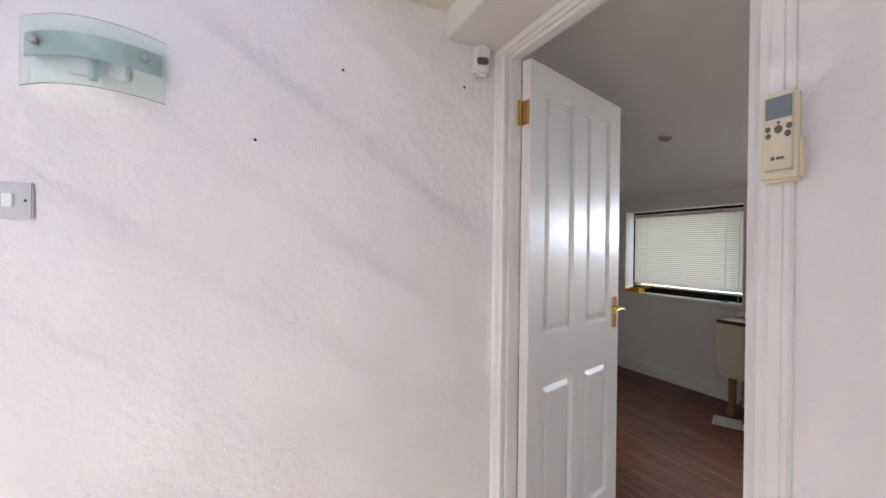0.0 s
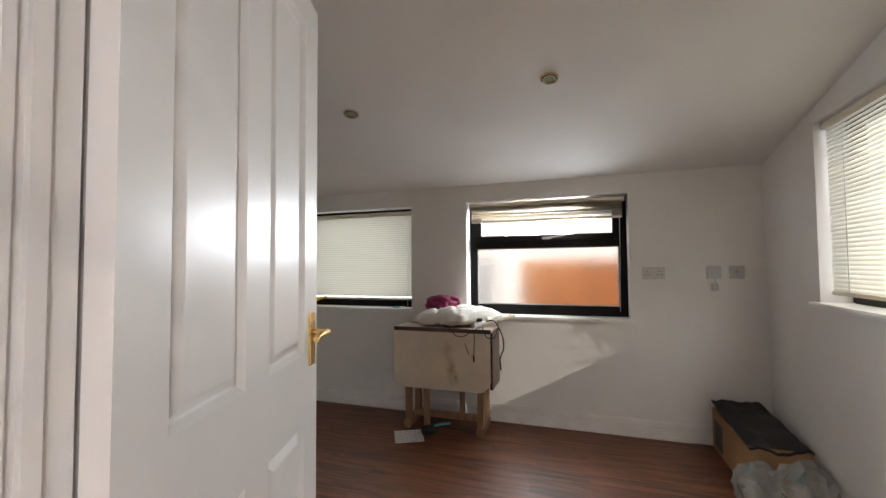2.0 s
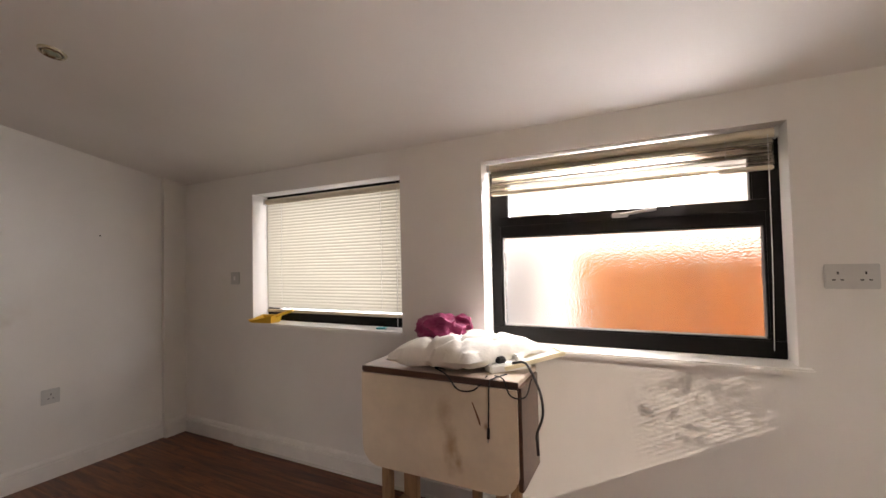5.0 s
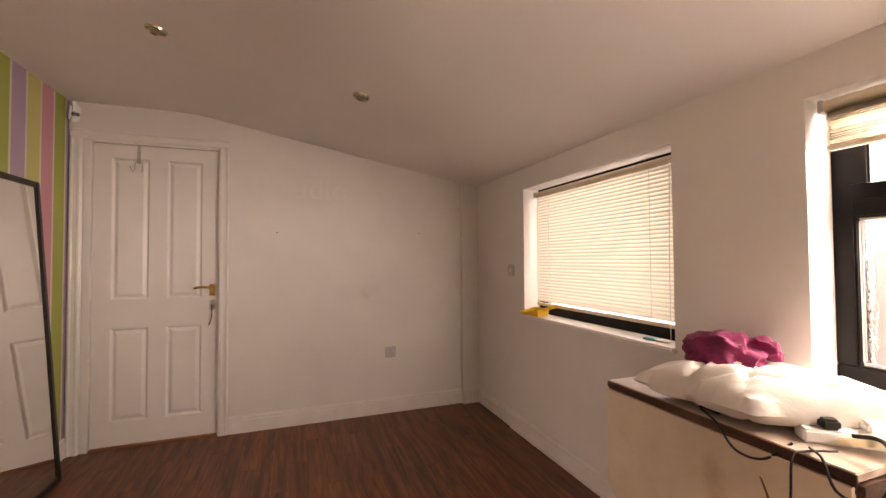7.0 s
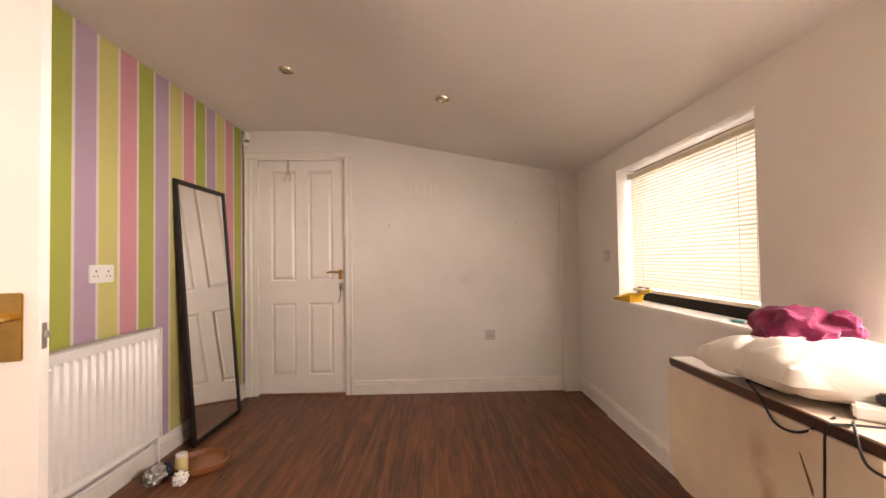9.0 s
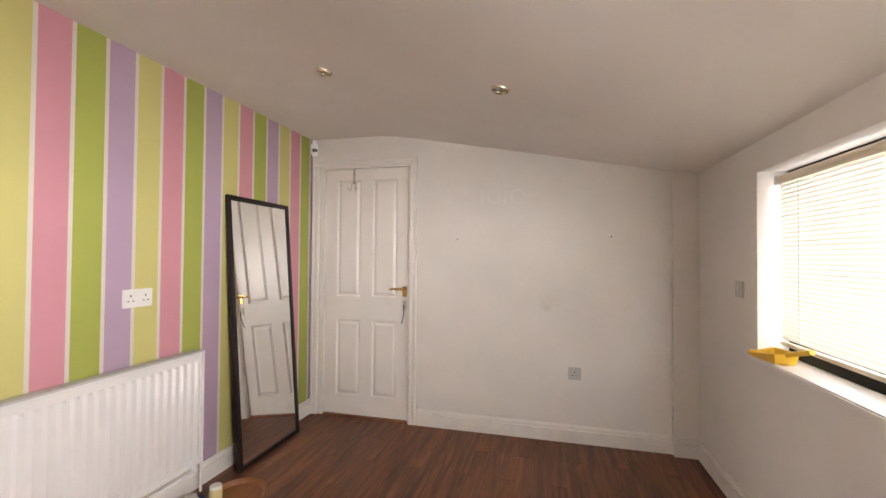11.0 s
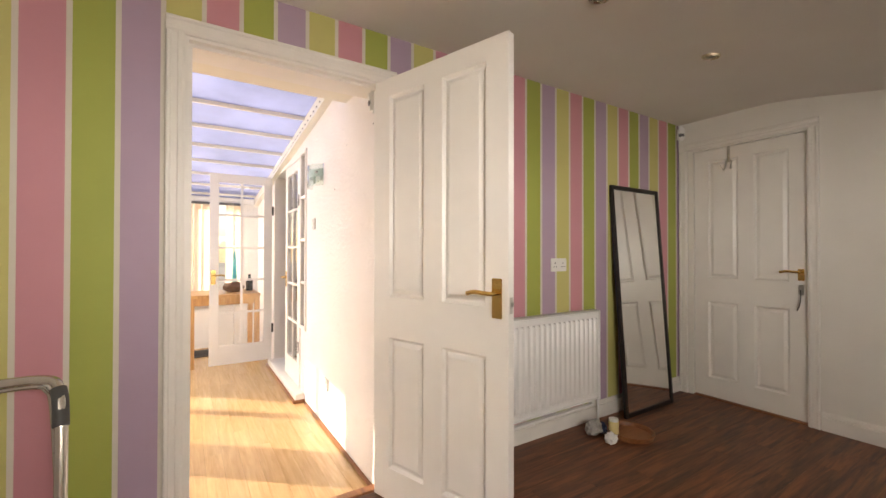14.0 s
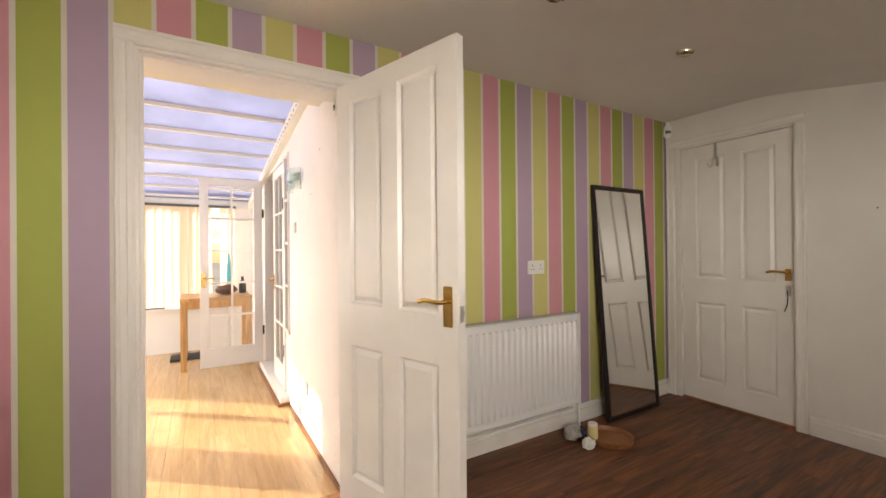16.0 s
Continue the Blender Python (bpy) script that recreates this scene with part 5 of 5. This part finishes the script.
pw = thing("folded_parasol", "folded teal parasol standing in the corner behind the table", "parasol", pose(.30, -4.20, CF))
part("canopy", lathe([(.012, .80), (.034, .83), (.028, 1.05), (.014, 1.26), (.008, 1.30)], 14), TEAL, pw, smooth=True)
part("pole", lathe([(.012, 0), (.012, .75), (.010, 1.62), (.016, 1.63), (.012, 1.68)], 10), PLASTIC, pw, smooth=True)
dm = part("doormat", boxes((.30, .95, -4.18, -3.85, CF + .001, CF + .022), bevel=.006), MAT_BLACK)
tagged(dm, "dark mat lying under a pine table", "mat")
vb = thing("vertical_blind", "peach vertical fabric blind across the end window", "blind", pose(0, YE + .045, 0))
part("headrail", boxes((.20, XE - .12, -.02, .02, 1.80, 1.832), bevel=.004), BUTTON, vb, "dark blind headrail")
vm = bpy.data.meshes.new("vane")
bmv = bmesh.new()
vs = [bmv.verts.new((x, y, z)) for x, y, z in ((-.044, -.012, .50), (0, .002, .50), (.044, .012, .50), (.044, .012, 1.80), (0, .002, 1.80), (-.044, -.012, 1.80))]
bmv.faces.new((vs[0], vs[1], vs[4], vs[5]))
bmv.faces.new((vs[1], vs[2], vs[3], vs[4]))
bmv.to_mesh(vm)
bmv.free()
vm.materials.append(PEACH_BLIND)
for i in range(22):
    if i == 2:
        continue
    o = new("vane", vm)
    o.parent = vb
    o.location = (.26 + i * .092, 0, 0)
    o.rotation_euler = (0, 0, radians(random.uniform(-4, 4)))
mg = part("magazine", boxes((1.02, 1.24, YE + .005, YE + .11, .486, .498), bevel=.002), BUTTON)
tagged(mg, "dark magazine lying on the end window sill", "magazine")

# ---- outside ----
structure("ground", boxes((-60, 60, -60, 60, -.32, -.22)), PAVING, "pale concrete ground outside", "ground")
structure("neighbour_wall", boxes((-8, 8, 5.2, 5.5, -.22, 3.6)), RENDER_WALL, "white rendered wall of the neighbouring house", "wall")
fence = thing("fence_panel", "orange-stained close-boarded fence panel", "fence", pose(-.26, 3.85, -.22))
for i in range(19):
    part("board", boxes((.30 + i * .125, .30 + i * .125 + .121, -.012 + .012 * (i % 2), .006 + .012 * (i % 2), 0, 1.47), bevel=.003), FENCE, fence)
for z in (.3, 1.3):
    part("rail", boxes((.30, 2.67, .02, .07, z, z + .07), bevel=.004), FENCE, fence)

def shrub(label, m, tall, wide, seed):
    """A loose shrub: a few forked stems and many small leaves with gaps between."""
    rnd = random.Random(seed)
    t = thing("shrub", label, "shrub", m)
    leaves, stems = bmesh.new(), bmesh.new()
    for k in range(15):
        a = rnd.uniform(0, 2 * math.pi)
        tip = Vector((wide * rnd.uniform(.3, 1) * math.cos(a), wide * rnd.uniform(.3, 1) * math.sin(a), tall * rnd.uniform(.7, 1)))
        tube([(0, 0, 0), (tip.x * .25, tip.y * .25, tip.z * .5), tuple(tip)], .008, 6, stems, smooth=3)
        for i in range(130):
            f = rnd.uniform(.35, 1.05)
            c = Vector((tip.x * f * f, tip.y * f * f, tip.z * f)) + Vector([rnd.gauss(0, .085) for q in range(3)])
            u = Vector([rnd.gauss(0, 1) for q in range(3)]).normalized()
            w = u.orthogonal().normalized()
            l, h = rnd.uniform(.030, .055), rnd.uniform(.012, .020)
            n = u.cross(w) * .006
            vs = [leaves.verts.new(p) for p in (c - u * l, c - u * l * .2 + w * h + n, c + u * l, c - u * l * .2 - w * h + n)]
            leaves.faces.new((vs[0], vs[1], vs[2]))
            leaves.faces.new((vs[0], vs[2], vs[3]))
    part("stems", stems, BARK, t)
    part("foliage", leaves, LEAF, t, "small green leaves")


shrub("leafy green shrub growing outside a window", pose(2.50, 1.72, -.22), 2.7, .42, 4)

# ---- floor boards, last ----
def boards(owner, mat, x0, x1, y0, y1, wide, long, along, top, seed):
    """Boards in staggered rows that share three meshes."""
    rnd = random.Random(seed)
    meshes = {}

    def mesh(l):
        key = round(l, 3)
        if key not in meshes:
            bm = bmesh.new()
            g = .0003
            a, b = (l / 2 - g, wide / 2 - g) if along == "x" else (wide / 2 - g, l / 2 - g)
            e = .0007
            lo = [bm.verts.new((sx * a, sy * b, -.009)) for sx, sy in ((-1, -1), (1, -1), (1, 1), (-1, 1))]
            mi = [bm.verts.new((sx * a, sy * b, -e)) for sx, sy in ((-1, -1), (1, -1), (1, 1), (-1, 1))]
            hi = [bm.verts.new((sx * (a - e), sy * (b - e), 0)) for sx, sy in ((-1, -1), (1, -1), (1, 1), (-1, 1))]
            for p, q in ((lo, mi), (mi, hi)):
                for i in range(4):
                    bm.faces.new((p[i], p[(i + 1) % 4], q[(i + 1) % 4], q[i]))
            bm.faces.new(hi)
            me = bpy.data.meshes.new("floor_board")
            bm.to_mesh(me)
            bm.free()
            me.materials.append(mat)
            meshes[key] = me
        return meshes[key]

    across0, across1, a0, a1 = (y0, y1, x0, x1) if along == "x" else (x0, x1, y0, y1)
    n = int((across1 - across0) / wide) + 1
    for r in range(n):
        c = across0 + (r + .5) * wide
        if c + wide / 2 > across1 + .03:
            continue
        u = a0
        first = long * (.25, .75, .5)[r % 3]
        while u < a1 - .01:
            l = min(first if u == a0 else long, a1 - u)
            ob = new("floor_board", mesh(l))
            ob.parent = owner
            ob.location = (u + l / 2, c, top) if along == "x" else (c, u + l / 2, top)
            u += l


boards(floor, DARK_FLOOR, XB, XD + .06, 0, YC + .02, .0955, 1.215, "x", 0, 1)
boards(floor2, LIGHT_FLOOR, LX, XE, YE, -T, .0945, 1.215, "y", CF, 2)
